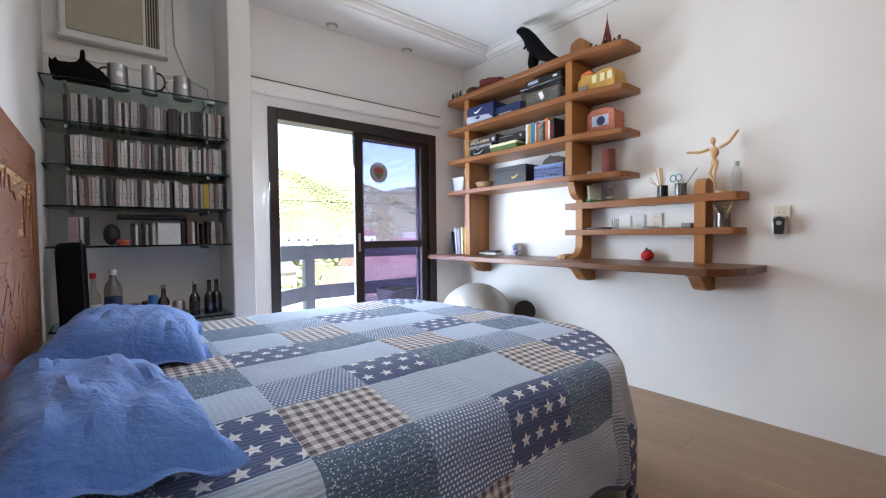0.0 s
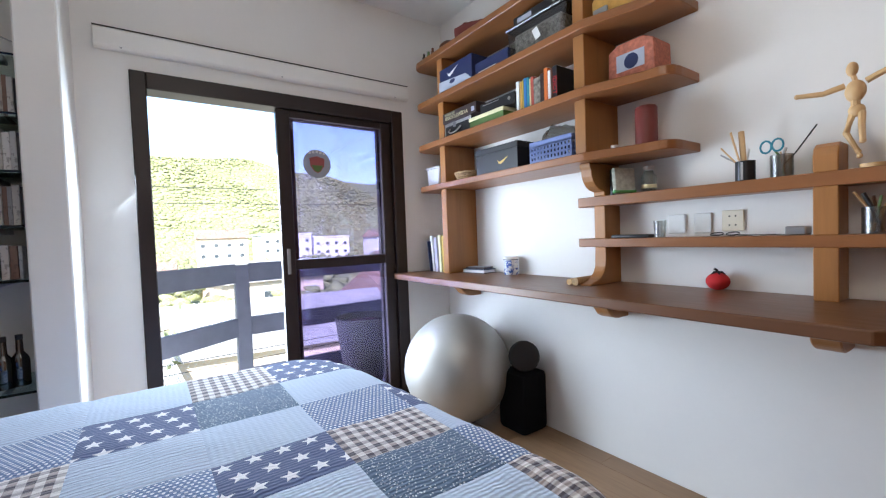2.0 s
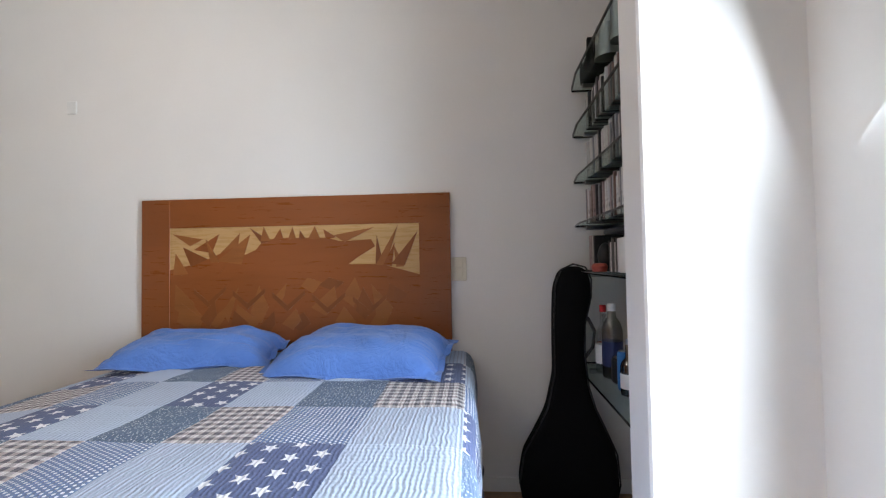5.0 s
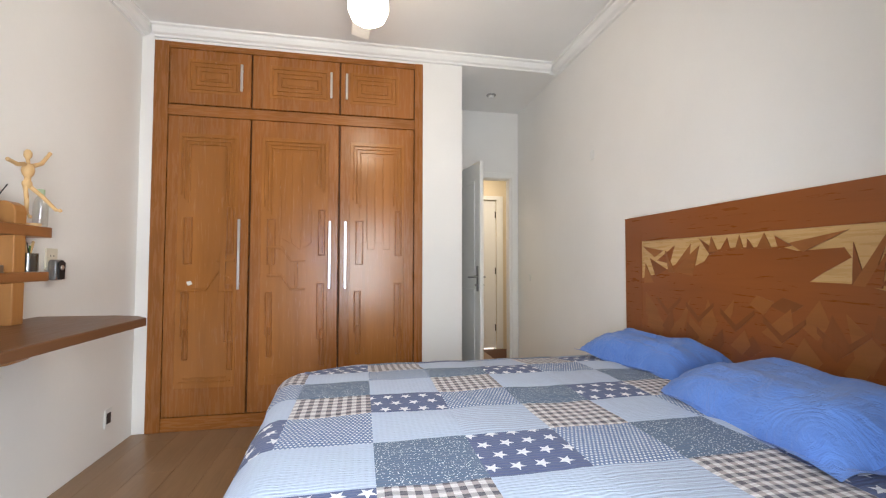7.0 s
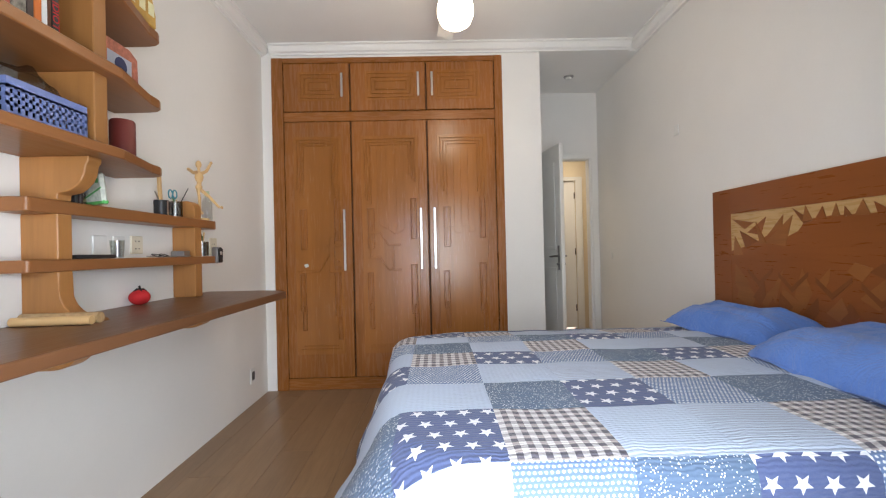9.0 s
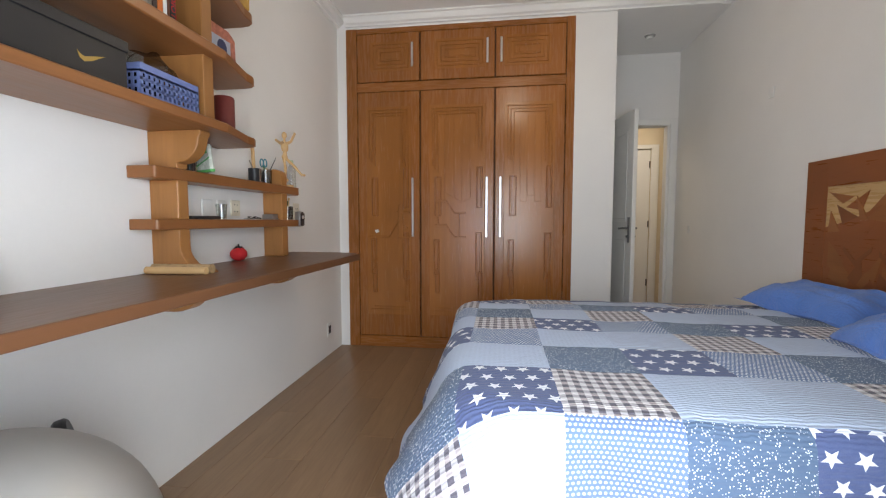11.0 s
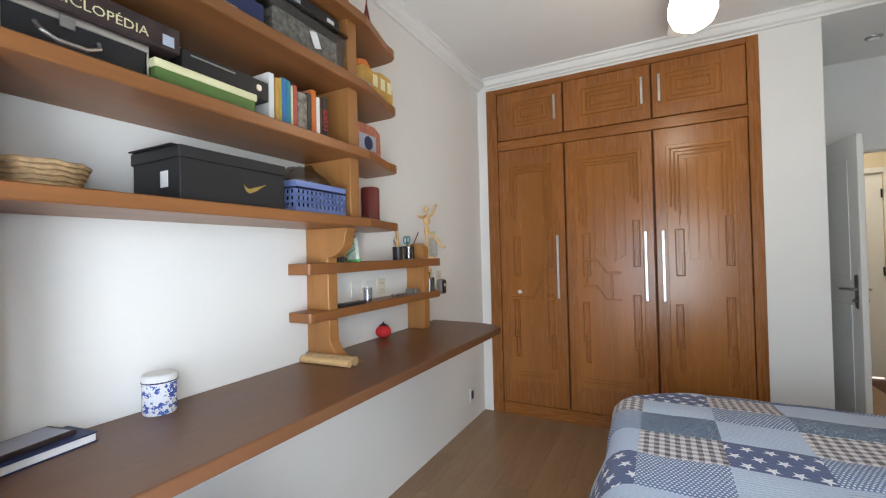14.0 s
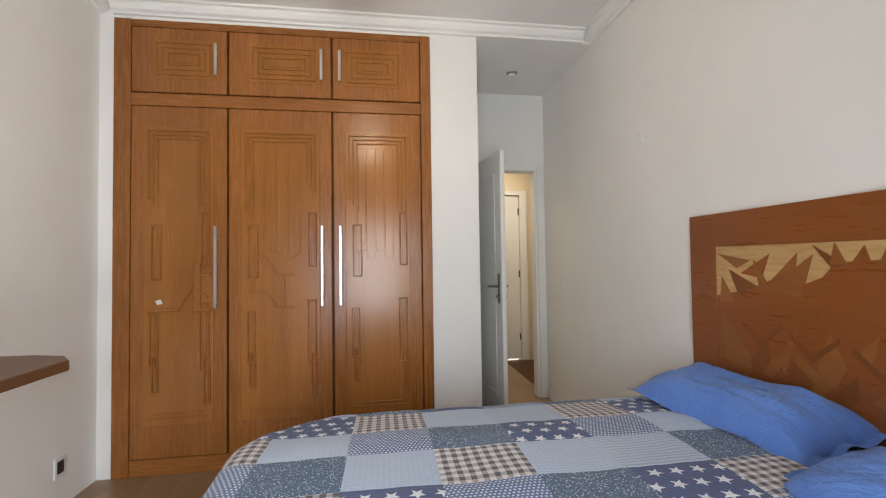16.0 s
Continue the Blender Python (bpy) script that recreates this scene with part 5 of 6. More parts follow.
writing("ENCICLOPÉDIA", 0.033, face_at(2.9345, 2.98, z + 0.0975 + 0.026), CREAM, g, squeeze=1.05)
part("printed_panel", box((2.9340, 2.797, z + 0.0975 + 0.012), (2.935, 2.826, z + 0.0975 + 0.04)), GREYCARD, g)
carton("storage_box", 2.935, 3.18, 2.545, 2.845, z, 0.068, GREEN, CREAM, "green cardboard box with a cream lid", 0.022)
k = carton("game_console", 2.955, 3.17, 2.475, 2.765, z + 0.0685, 0.066, BLACKP, BLACKP, "black game console lying on the green box", 0)
part("power_button", lathe([(0.011, 0), (0.010, 0.003), (0, 0.003)], 16, (2.9548, 2.515, z + 0.105), m=pose(0, 0, 0, 0, -90)), METAL, k, "round silver power button", True)
part("drive_slot", box((2.9543, 2.60, z + 0.118), (2.955, 2.74, z + 0.123)), STEEL, k)
y = 2.468
books = ((WHITECARD, 0.022, 0.178, -7), (YELLOW, 0.016, 0.17, 0), (OCHRE, 0.010, 0.175, 0), (SKYBLUE, 0.020, 0.18, 0), (TEAL, 0.018, 0.178, 0), (CREAM, 0.010, 0.165, 0), (PINK, 0.018, 0.172, 0),
         (col("mottled_print", (0.40, 0.36, 0.30), 0.5, 0, 0.85, 35), 0.046, 0.155, 0), (DARKPRINT, 0.022, 0.165, 0), (ORANGE, 0.024, 0.185, 0), (WHITECARD, 0.018, 0.165, 0), (BROWN, 0.012, 0.17, 0), (BLACKP, 0.026, 0.176, 0))
for i, (m, w, h, lean) in enumerate(books):
    bk = thing("book", 3.03, y, z, "paperback book standing upright on the shelf", "book", "books on the shelf")
    y0 = y - w
    part("cover", box((2.962, y0 + 0.0006, z + 0.0005), (3.10, y - 0.0006, z + h), 0.001), m, bk)
    part("page_block", box((2.966, y0 + 0.002, z + h), (3.098, y - 0.002, z + h + 0.0012)), WHITECARD, bk)
    if i == len(books) - 1:
        writing("IDIOT", 0.034, face_at(2.9615, y0 + w / 2, z + h * 0.46, DOWN), RED, bk)
    y = y0 - (0.006 if lean else 0.0012)
bm = prism([(1.73, z + 0.0005), (1.95, z + 0.0005), (1.945, z + 0.15), (1.90, z + 0.175), (1.78, z + 0.175), (1.735, z + 0.15)], 3.03, 3.17, "X", 0.004)
r = thing("gift_tin", 3.1, 1.84, z, "red printed keepsake box with a blue and white picture", "box")
part("body", bm, col("coral_print", (0.56, 0.19, 0.12), 0.5, 0, 0.45, 55), r)
part("picture", box((3.0285, 1.775, z + 0.05), (3.0298, 1.905, z + 0.125)), GREYCARD, r)
part("picture_figure", lathe([(0.033, 0), (0.033, 0.001)], 16, (3.0285, 1.835, z + 0.085), m=pose(0, 0, 0, 0, -90)), NAVY, r)
t = thing("wall_plate_dish", 3.17, 3.32, z, "round pale decorative plate propped on the shelf", "plate", local=True, ry=-78)
part("dish", lathe([(0, 0.0), (0.05, 0.0), (0.085, 0.012), (0.092, 0.016), (0.085, 0.018), (0.05, 0.008), (0, 0.008)], 28, (0.094, 0, 0)), WHITECARD, t, smooth=True)

# second board
z = SH[2][1]
s = carton("shoe_box", 2.92, 3.15, 2.79, 3.13, z, 0.155, NAVY, NAVY, "dark blue shoe box with a pale grey front band", 0.0)
part("band", prism([(2.785, z + 0.001), (3.132, z + 0.001), (3.132, z + 0.075), (2.85, z + 0.05)], 2.9165, 2.9195, "X"), GREYCARD, s, "pale grey printed band")
crescent(2.9195, 2.985, z + 0.105, 0.11, WHITECARD, s)
part("printed_oval", ball((2.916, 2.985, z + 0.045), 0.03, (0.05, 1, 0.45), 14, 8), NAVY, s)
k = carton("game_box", 2.94, 3.16, 2.50, 2.785, z, 0.085, NAVY, NAVY, "dark blue game box with tiny white print", 0.0)
part("print_bar", box((2.9392, 2.60, z + 0.018), (2.94, 2.75, z + 0.026)), WHITECARD, k)
p = thing("plastic_bin", 3.04, 2.29, z, "clear plastic bin with lid full of small dark parts", "storage bin")
part("tub", prism([(2.115, z + 0.001), (2.475, z + 0.001), (2.495, z + 0.148), (2.095, z + 0.148)], 2.93, 3.15, "X", 0.008), CLOUDY, p)
part("lid", box((2.922, 2.09, z + 0.148), (3.158, 2.50, z + 0.163), 0.005), CLOUDY, p)
part("contents", box((2.945, 2.135, z + 0.006), (3.135, 2.455, z + 0.120), 0.01), plain("small_parts", (0.50, 0.48, 0.45), 0.6, 0, 0.4, 0.8, 60, 0.5), p, "jumble of small grey parts")
part("label", prism([(2.25, z + 0.04), (2.285, z + 0.03), (2.31, z + 0.085), (2.275, z + 0.095)], 2.9262, 2.9272, "X"), WHITECARD, p, "crooked white paper label")
k = carton("game_box", 2.95, 3.16, 2.12, 2.46, z + 0.1635, 0.055, BLACKP, BLACKP, "black game box lying on the plastic bin", 0.0)
part("print_bar", box((2.9492, 2.15, z + 0.185), (2.95, 2.19, z + 0.20)), WHITECARD, k)
part("print_bar", box((2.9492, 2.33, z + 0.18), (2.95, 2.43, z + 0.205)), GREYCARD, k)
solid("pink_figure", ball((3.0, 3.225, z + 0.035), 0.032, (0.8, 0.7, 1.05), 12, 10), PINK, (3.0, 3.225, z), "small pink rounded figure beside the shoe box", "figurine", smooth=True)
yb = thing("toy_house", 3.06, 1.83, z, "yellow and orange toy van set in open packaging", "toy")
part("body", prism([(1.70, z + 0.0005), (1.985, z + 0.0005), (1.985, z + 0.09), (1.93, z + 0.125), (1.85, z + 0.115), (1.80, z + 0.13), (1.72, z + 0.125), (1.70, z + 0.06)], 2.97, 3.14, "X", 0.006), YELLOW, yb)
part("roof", prism([(1.86, z + 0.125), (1.975, z + 0.105), (1.965, z + 0.14), (1.90, z + 0.158)], 2.98, 3.13, "X", 0.006), ORANGE, yb, "orange arched roof")
for y in (1.735, 1.79, 1.85):
    part("window", box((2.9675, y - 0.018, z + 0.045), (2.9698, y + 0.018, z + 0.10), 0.0008), CREAM, yb)
part("toy_truck", box((2.955, 1.90, z + 0.0005), (2.9695, 1.97, z + 0.04), 0.004), STEEL, yb, "small grey toy truck")

# first board
z = SH[1][1]
for i, (y, h, m) in enumerate(((3.405, 0.09, BLACKP), (3.375, 0.10, STEEL), (3.345, 0.085, GREEN), (3.31, 0.10, BROWN))):
    solid("small_jar", lathe([(0, 0), (0.014, 0), (0.014, h * 0.7), (0.008, h * 0.82), (0.009, h), (0, h)], 14, (2.985 + 0.012 * (i % 2), y, z + 0.0005)), m, (2.98, y, z), "small dark jar in a row at the shelf end", "jar", "jars at the shelf end", smooth=True)
bm = lathe([(0.13, 0.0), (0.125, 0.006), (0.075, 0.012), (0.07, 0.07), (0.05, 0.09), (0, 0.085)], 24, (3.04, 3.165, z + 0.0005))
solid("brown_hat", bm, BROWN, (3.04, 3.165, z), "brown leather hat lying on the top shelf", "hat", smooth=True)
bm = ball((3.03, 2.92, z + 0.055), 0.06, (1.2, 2.6, 1.0), 22, 14)
for v in bm.verts:
    v.co += v.normal * (0.038 * noise.noise(v.co * 18))
    v.co.z = max(v.co.z, z + 0.001)
solid("red_cloth", bm, col("dull_red_cloth", (0.16, 0.035, 0.03), 0.9), (3.03, 2.92, z), "crumpled dull red cloth on the top shelf", "cloth", smooth=True)
bm = ball((3.03, 2.66, z + 0.022), 0.03, (1.0, 2.2, 0.7), 14, 8)
for v in bm.verts:
    v.co.z = max(v.co.z, z + 0.001)
solid("leather_pouch", bm, BROWN, (3.03, 2.66, z), "small brown leather pouch on the top shelf", "pouch", smooth=True)
bm = tube([(3.02, 2.17, z + 0.025), (3.02, 2.26, z + 0.06), (3.02, 2.36, z + 0.12), (3.02, 2.44, z + 0.19), (3.02, 2.50, z + 0.26), (3.02, 2.555, z + 0.30), (3.02, 2.60, z + 0.31)], 0.05, 12,
          taper=(0.008, 0.028, 0.050, 0.058, 0.042, 0.030, 0.014))
for dx in (-0.025, 0.025):
    tube([(3.02 + dx, 2.41, z + 0.13), (3.02 + dx, 2.44, z + 0.06), (3.02 + dx, 2.42, z + 0.002)], 0.02, 8, bm, taper=(0.036, 0.024, 0.026))
    tube([(3.02 + dx, 2.47, z + 0.20), (3.02 + dx, 2.51, z + 0.17)], 0.01, 6, bm)
for v in bm.verts:
    v.co.z = z + (v.co.z - z) * 1.32
solid("toy_dinosaur", bm, BLACK, (3.02, 2.42, z), "black toy dinosaur with a long tail", "toy", smooth=True)
ar = thing("wooden_clock", 3.06, 2.02, z, "brown arched wooden mantel box", "box")
part("case", prism([(1.955, z + 0.0005), (2.085, z + 0.0005), (2.085, z + 0.07)] + [(2.02 + 0.065 * math.cos(a), z + 0.085 + 0.055 * math.sin(a)) for a in (0.3, 0.7, 1.1, 1.57, 2.0, 2.4, 2.8)] + [(1.955, z + 0.07)], 3.02, 3.11, "X", 0.004), SHELFZ, ar)
part("base", box((3.005, 1.94, z + 0.0005), (3.125, 2.10, z + 0.014), 0.003), SHELFZ, ar)
for y, h, r in ((1.915, 0.075, 0.016), (1.875, 0.05, 0.014), (1.70, 0.055, 0.017), (1.735, 0.045, 0.013)):
    bm = lathe([(0, 0), (r, 0), (r * 1.1, h * 0.3), (r * 0.6, h * 0.6), (r * 0.75, h * 0.8), (0, h)], 12, (3.03, y, z + 0.0005))
    solid("small_figurine", bm, BROWN, (3.03, y, z), "small carved brown figurine on the top shelf", "figurine", "carved figurines", smooth=True)
tw = thing("tower_model", 3.05, 1.80, z, "tapering dark red tower souvenir with four legs", "souvenir")
for sx in (-1, 1):
    for sy in (-1, 1):
        part("leg", tube([(3.05 + 0.032 * sx, 1.80 + 0.032 * sy, z + 0.001), (3.05 + 0.018 * sx, 1.80 + 0.018 * sy, z + 0.05), (3.05 + 0.008 * sx, 1.80 + 0.008 * sy, z + 0.12), (3.05, 1.80, z + 0.20)], 0.006, 6, taper=(0.009, 0.008, 0.006, 0.003)), CANDLE, tw)
for h, r in ((0.045, 0.026), (0.095, 0.015)):
    part("platform", box((3.05 - r, 1.80 - r, z + h), (3.05 + r, 1.80 + r, z + h + 0.007), 0.001), CANDLE, tw)
part("spire", lathe([(0.004, z + 0.19), (0.001, z + 0.245), (0, z + 0.25)], 8, (3.05, 1.80, 0)), CANDLE, tw)

# low shelves
z = SH[5][1]
pk = thing("packet", 3.080, 1.905, z, "crumpled white and green snack bag leaning on the shelf", "packet", local=True, rx=-5, rz=-24)
bm = box((-0.062, -0.010, 0.0005), (0.052, 0.010, 0.120), 0.008)
part("bag", bm, col("bag_white", (0.66, 0.70, 0.62), 0.35, 0, 0.5, 40), pk)
BAGG = col("bag_green", (0.10, 0.42, 0.12), 0.35, 0, 0.5, 40)
part("green_band", box((-0.0627, -0.0108, 0.001), (0.0527, 0.0108, 0.016), 0.004), BAGG, pk, "bright green bottom band")
part("green_stripe", prism([(-0.060, 0.060), (0.050, 0.026), (0.050, 0.032), (-0.060, 0.067)], 0.0101, 0.0112, "Y"), BAGG, pk)
for k in range(3):
    part("print_bar", box((-0.045 + 0.026 * k, 0.0101, 0.082), (-0.026 + 0.026 * k, 0.0110, 0.098)), BAGG, pk)
for y, m, h in ((1.985, BLACKP, 0.12), (1.962, DARKPRINT, 0.125)):
    solid("thin_book", box((3.09, y - 0.008, z + 0.0005), (3.19, y + 0.006, z + h), 0.001), m, (3.14, y, z), "thin dark booklet on the low shelf", "book")
gj = thing("glass_jar", 3.155, 1.835, z, "small clear glass jar with a pale lid", "jar", local=True)
part("glass", lathe([(0, 0.001), (0.028, 0.001), (0.032, 0.01), (0.032, 0.075), (0.02, 0.088), (0.02, 0.10), (0.017, 0.10), (0.026, 0.07), (0.026, 0.006), (0, 0.006)], 18), CLEAR, gj, smooth=True)
part("lid", lathe([(0.022, 0.10), (0.023, 0.115), (0, 0.117)], 16), WHITEP, gj, smooth=True)
part("band", lathe([(0.033, 0.018), (0.033, 0.034)], 18), CREAM, gj)


def cup(x, y, z, r, h, mat, label, sticks):
    t = thing("pencil_cup", x, y, z, label, "pencil cup", "pencil cups", local=True)
    part("cup", lathe([(0, 0.001), (r, 0.001), (r, h), (r - 0.003, h), (r - 0.003, 0.005), (0, 0.005)], 20), mat, t, smooth=True)
    for i, (dx, dy, tall, m, th) in enumerate(sticks):
        part("pencil", tube([(-dx * 0.3, -dy * 0.3, 0.008), (dx * 0.4, dy * 0.4, h), (dx, dy, tall)], th, 6), m, t, smooth=True)
    return t


c1 = cup(3.13, 1.447, z, 0.032, 0.075, BLACKP, "black pencil cup with brushes and rulers", ((-0.02, 0.04, 0.19, LIME, 0.004), (0.0, 0.012, 0.19, LIME, 0.010), (-0.03, 0.07, 0.135, LIME, 0.003), (-0.02, 0.075, 0.11, STEEL, 0.003), (0.01, -0.01, 0.12, WHITEP, 0.004)))
# thin bright strip laid on the black cup in place of a highlight
part("shine_stripe", box((-0.0332, -0.004, 0.004), (-0.0318, 0.004, 0.07)), METAL, c1)
c2 = cup(3.13, 1.335, z, 0.034, 0.080, CLOUDY, "dark wire pencil cup with scissors and pens", ((-0.01, -0.10, 0.165, BLACKP, 0.0025), (0.0, 0.02, 0.10, GREEN, 0.004), (0.01, -0.01, 0.105, STEEL, 0.005), (-0.01, 0.0, 0.09, LIME, 0.003)))
part("scissors", tube([(-0.005 + 0.0, 0.045 + 0.017 * math.cos(a), 0.115 + 0.022 * math.sin(a)) for a in [2 * math.pi * k / 12 for k in range(13)]], 0.0035, 6), TEAL, c2, "teal scissor grips", True)
part("scissors", tube([(-0.005, 0.010 + 0.017 * math.cos(a), 0.118 + 0.022 * math.sin(a)) for a in [2 * math.pi * k / 12 for k in range(13)]], 0.0035, 6), TEAL, c2, "teal scissor grips", True)
# jointed wooden artist's figure, one plain mesh, standing on the post
zb = SH[5][1]
bm = lathe([(0, 0), (0.032, 0), (0.032, 0.012), (0, 0.012)], 18, (3.115, 1.10, zb + 0.0005))
ball((3.112, 1.14, zb + 0.245), 0.026, (0.8, 1.0, 1.35), 14, 10, bm)
ball((3.115, 1.138, zb + 0.185), 0.021, (0.8, 1.0, 1.0), 12, 8, bm)
tube([(3.113, 1.14, zb + 0.20), (3.112, 1.14, zb + 0.225)], 0.012, 8, bm)
tube([(3.112, 1.14, zb + 0.275), (3.112, 1.145, zb + 0.295)], 0.007, 8, bm)
ball((3.110, 1.147, zb + 0.315), 0.017, (0.9, 0.9, 1.35), 12, 10, bm)
for pts in (((3.112, 1.165, zb + 0.268), (3.10, 1.215, zb + 0.255), (3.09, 1.28, zb + 0.262)), ((3.112, 1.115, zb + 0.270), (3.11, 1.065, zb + 0.292), (3.105, 1.022, zb + 0.35)),
            ((3.115, 1.148, zb + 0.175), (3.10, 1.160, zb + 0.115), (3.115, 1.135, zb + 0.055), (3.105, 1.13, zb + 0.04)), ((3.112, 1.125, zb + 0.175), (3.065, 1.118, zb + 0.130), (3.020, 1.108, zb + 0.075), (3.004, 1.106, zb + 0.072))):
    tube(pts, 0.008, 8, bm, taper=(0.010, 0.009, 0.0075, 0.006)[:len(pts)])
    for q in pts[1:]:
        ball(q, 0.0085, (1, 1, 1), 8, 6, bm)
solid("artist_figure", bm, LIME, (3.115, 1.13, zb), "jointed wooden artist figure with raised arms", "figure", smooth=True)
bt = thing("clear_bottle", 3.13, 1.03, zb, "empty clear plastic bottle with a pale green cap", "bottle", local=True)
part("body", lathe([(0, 0.001), (0.026, 0.001), (0.028, 0.01), (0.028, 0.105), (0.022, 0.13), (0.012, 0.145), (0.012, 0.155), (0, 0.155)], 18), CLEAR, bt, smooth=True)
part("cap", lathe([(0.014, 0.15), (0.014, 0.178), (0, 0.18)], 14), col("pale_green_plastic", (0.42, 0.55, 0.36)), bt, smooth=True)
z = SH[6][1]
solid("remote_control", box((3.085, 1.80, z + 0.0005), (3.135, 1.99, z + 0.016), 0.006, seg=2), BLACKP, (3.11, 1.9, z), "black remote control lying on the low shelf", "remote control", smooth=True)
gl = thing("eyeglasses", 3.12, 1.50, z, "folded metal eyeglasses and chain on the low shelf", "eyeglasses")
for y in (1.535, 1.48):
    part("rim", tube([(3.10 + 0.018 * math.cos(a), y + 0.022 * math.sin(a), z + 0.010 + 0.006 * math.cos(a)) for a in [2 * math.pi * k / 14 for k in range(15)]], 0.002, 6), BLACKP, gl, smooth=True)
part("temple", tube([(3.12, 1.57, z + 0.006), (3.15, 1.50, z + 0.005), (3.16, 1.42, z + 0.004)], 0.0025, 6), STEEL, gl, smooth=True)
part("chain", tube([(3.10 + 0.03 * math.sin(k * 1.3), 1.46 - 0.018 * k, z + 0.004) for k in range(10)], 0.0028, 6), STEEL, gl, smooth=True)
solid("small_box", box((3.10, 1.262, z + 0.0005), (3.17, 1.32, z + 0.032), 0.004), STEEL, (3.13, 1.29, z), "small silver box on the low shelf", "box")
solid("glass_tumbler", lathe([(0, 0.001), (0.022, 0.001), (0.027, 0.075), (0.025, 0.075), (0.020, 0.005), (0, 0.005)], 18, (3.11, 1.765, z)), CLEAR, (3.11, 1.765, z), "small clear glass tumbler", "glass", smooth=True)
cup(3.13, 1.095, z, 0.036, 0.085, CLOUDY, "square clear cup of pencils on the low shelf", ((-0.02, 0.05, 0.135, LIME, 0.004), (0.01, -0.045, 0.14, LIME, 0.005), (-0.01, 0.03, 0.13, BLACKP, 0.007), (0.0, -0.01, 0.12, GREEN, 0.004), (0.015, 0.01, 0.12, BROWN, 0.004)))

# on the desk
z = 0.925
for i, (m, w, h, lean) in enumerate(((OCHRE, 0.030, 0.262, 3), (CREAM, 0.028, 0.268, 5), (LILAC, 0.030, 0.25, 8), (WHITECARD, 0.022, 0.262, 10), (NAVY, 0.010, 0.225, 13))):
    bk = thing("tall_book", 3.06, 3.216 + 0.034 * i + 0.004 * lean, z, "tall slim book leaning against the shelf post", "book", "books on the desk", local=True, rx=-lean * 0.55)
    lo = max(0.0, math.sin(radians(lean * 0.55)) * w * 0.5)
    part("cover", box((-0.09, -w / 2, lo + 0.001), (0.10, w / 2, h), 0.0015), m, bk)
    part("page_block", box((-0.087, -w / 2 + 0.003, h), (0.097, w / 2 - 0.003, h + 0.001)), WHITECARD, bk)
f1 = thing("flat_book", 3.12, 3.025, z, "closed white-paged book lying flat on the desk", "book", local=True, rz=8)
part("page_block", box((-0.055, -0.095, 0.003), (0.06, 0.10, 0.022), 0.002), WHITECARD, f1)
part("cover", box((-0.058, -0.098, 0.022), (0.063, 0.103, 0.026), 0.001), NAVY, f1)
part("back_cover", box((-0.058, -0.098, 0.0002), (0.063, 0.103, 0.003), 0.001), NAVY, f1)
f2 = thing("picture_book", 3.135, 3.03, z + 0.026, "dark booklet with a landscape cover lying on a book", "book", local=True, rz=12)
part("cover", box((-0.045, -0.07, 0.0003), (0.055, 0.09, 0.012), 0.002), DARKPRINT, f2)
part("picture", box((-0.038, -0.06, 0.012), (0.048, 0.08, 0.0126)), GREYCARD, f2)


def china():
    m = Mat("blue_china", 0.15, 0, 0.5)
    v = m.coord("Object", (1, 1, 1))
    n = m.noise(v, 42, 5, 0.7)
    m.set("Base Color", m.mix(n.gt(0.53), (0.72, 0.74, 0.78), m.ramp(m.noise(v, 90, 3), [(0.3, (0.02, 0.04, 0.28)), (0.7, (0.12, 0.2, 0.5))])))
    return m.m


cc = thing("china_jar", 3.145, 2.735, z, "blue and white floral china jar with lid", "jar", local=True)
part("body", lathe([(0, 0.001), (0.043, 0.001), (0.045, 0.006), (0.045, 0.092), (0, 0.092)], 28), china(), cc, smooth=True)
part("lid", lathe([(0.047, 0.092), (0.047, 0.112), (0.043, 0.117), (0, 0.118)], 28), WHITECARD, cc, "white lid with blue rim", True)
part("rim", lathe([(0.0475, 0.094), (0.0478, 0.098)], 28), NAVY, cc)
rm = thing("rolled_mat", 3.07, 2.05, z, "rolled pale paper tubes lying on the desk", "roll")
for i, (dy, rr, m) in enumerate(((0.055, 0.019, WICKER), (0.09, 0.015, LIME))):
    b2 = bmesh.new()
    lathe([(rr * 0.55, 0), (rr, 0), (rr, 0.255), (rr * 0.55, 0.255)], 16, (0, 0, 0), b2)
    bmesh.ops.transform(b2, matrix=pose(2.93, 2.03 + dy, z + rr + 0.0005, 0, 90, 3), verts=b2.verts)
    part("tube", b2, m, rm, smooth=True)
to = thing("tomato_pincushion", 3.165, 1.56, z, "red tomato-shaped pincushion with a dark stalk", "pincushion")
part("body", ball((3.165, 1.56, z + 0.036), 0.043, (1, 1, 0.84), 20, 14), RED, to, smooth=True)
part("stalk", tube([(3.165, 1.56, z + 0.07), (3.163, 1.562, z + 0.082), (3.158, 1.57, z + 0.088)], 0.005, 6), BLACKP, to)
for k in range(5):
    a = 2 * math.pi * k / 5
    part("leaf", tube([(3.165, 1.56, z + 0.072), (3.165 + 0.014 * math.cos(a), 1.56 + 0.014 * math.sin(a), z + 0.073), (3.165 + 0.028 * math.cos(a), 1.56 + 0.028 * math.sin(a), z + 0.065)], 0.005, 5, taper=(0.003, 0.006, 0.001)), BLACKP, to)

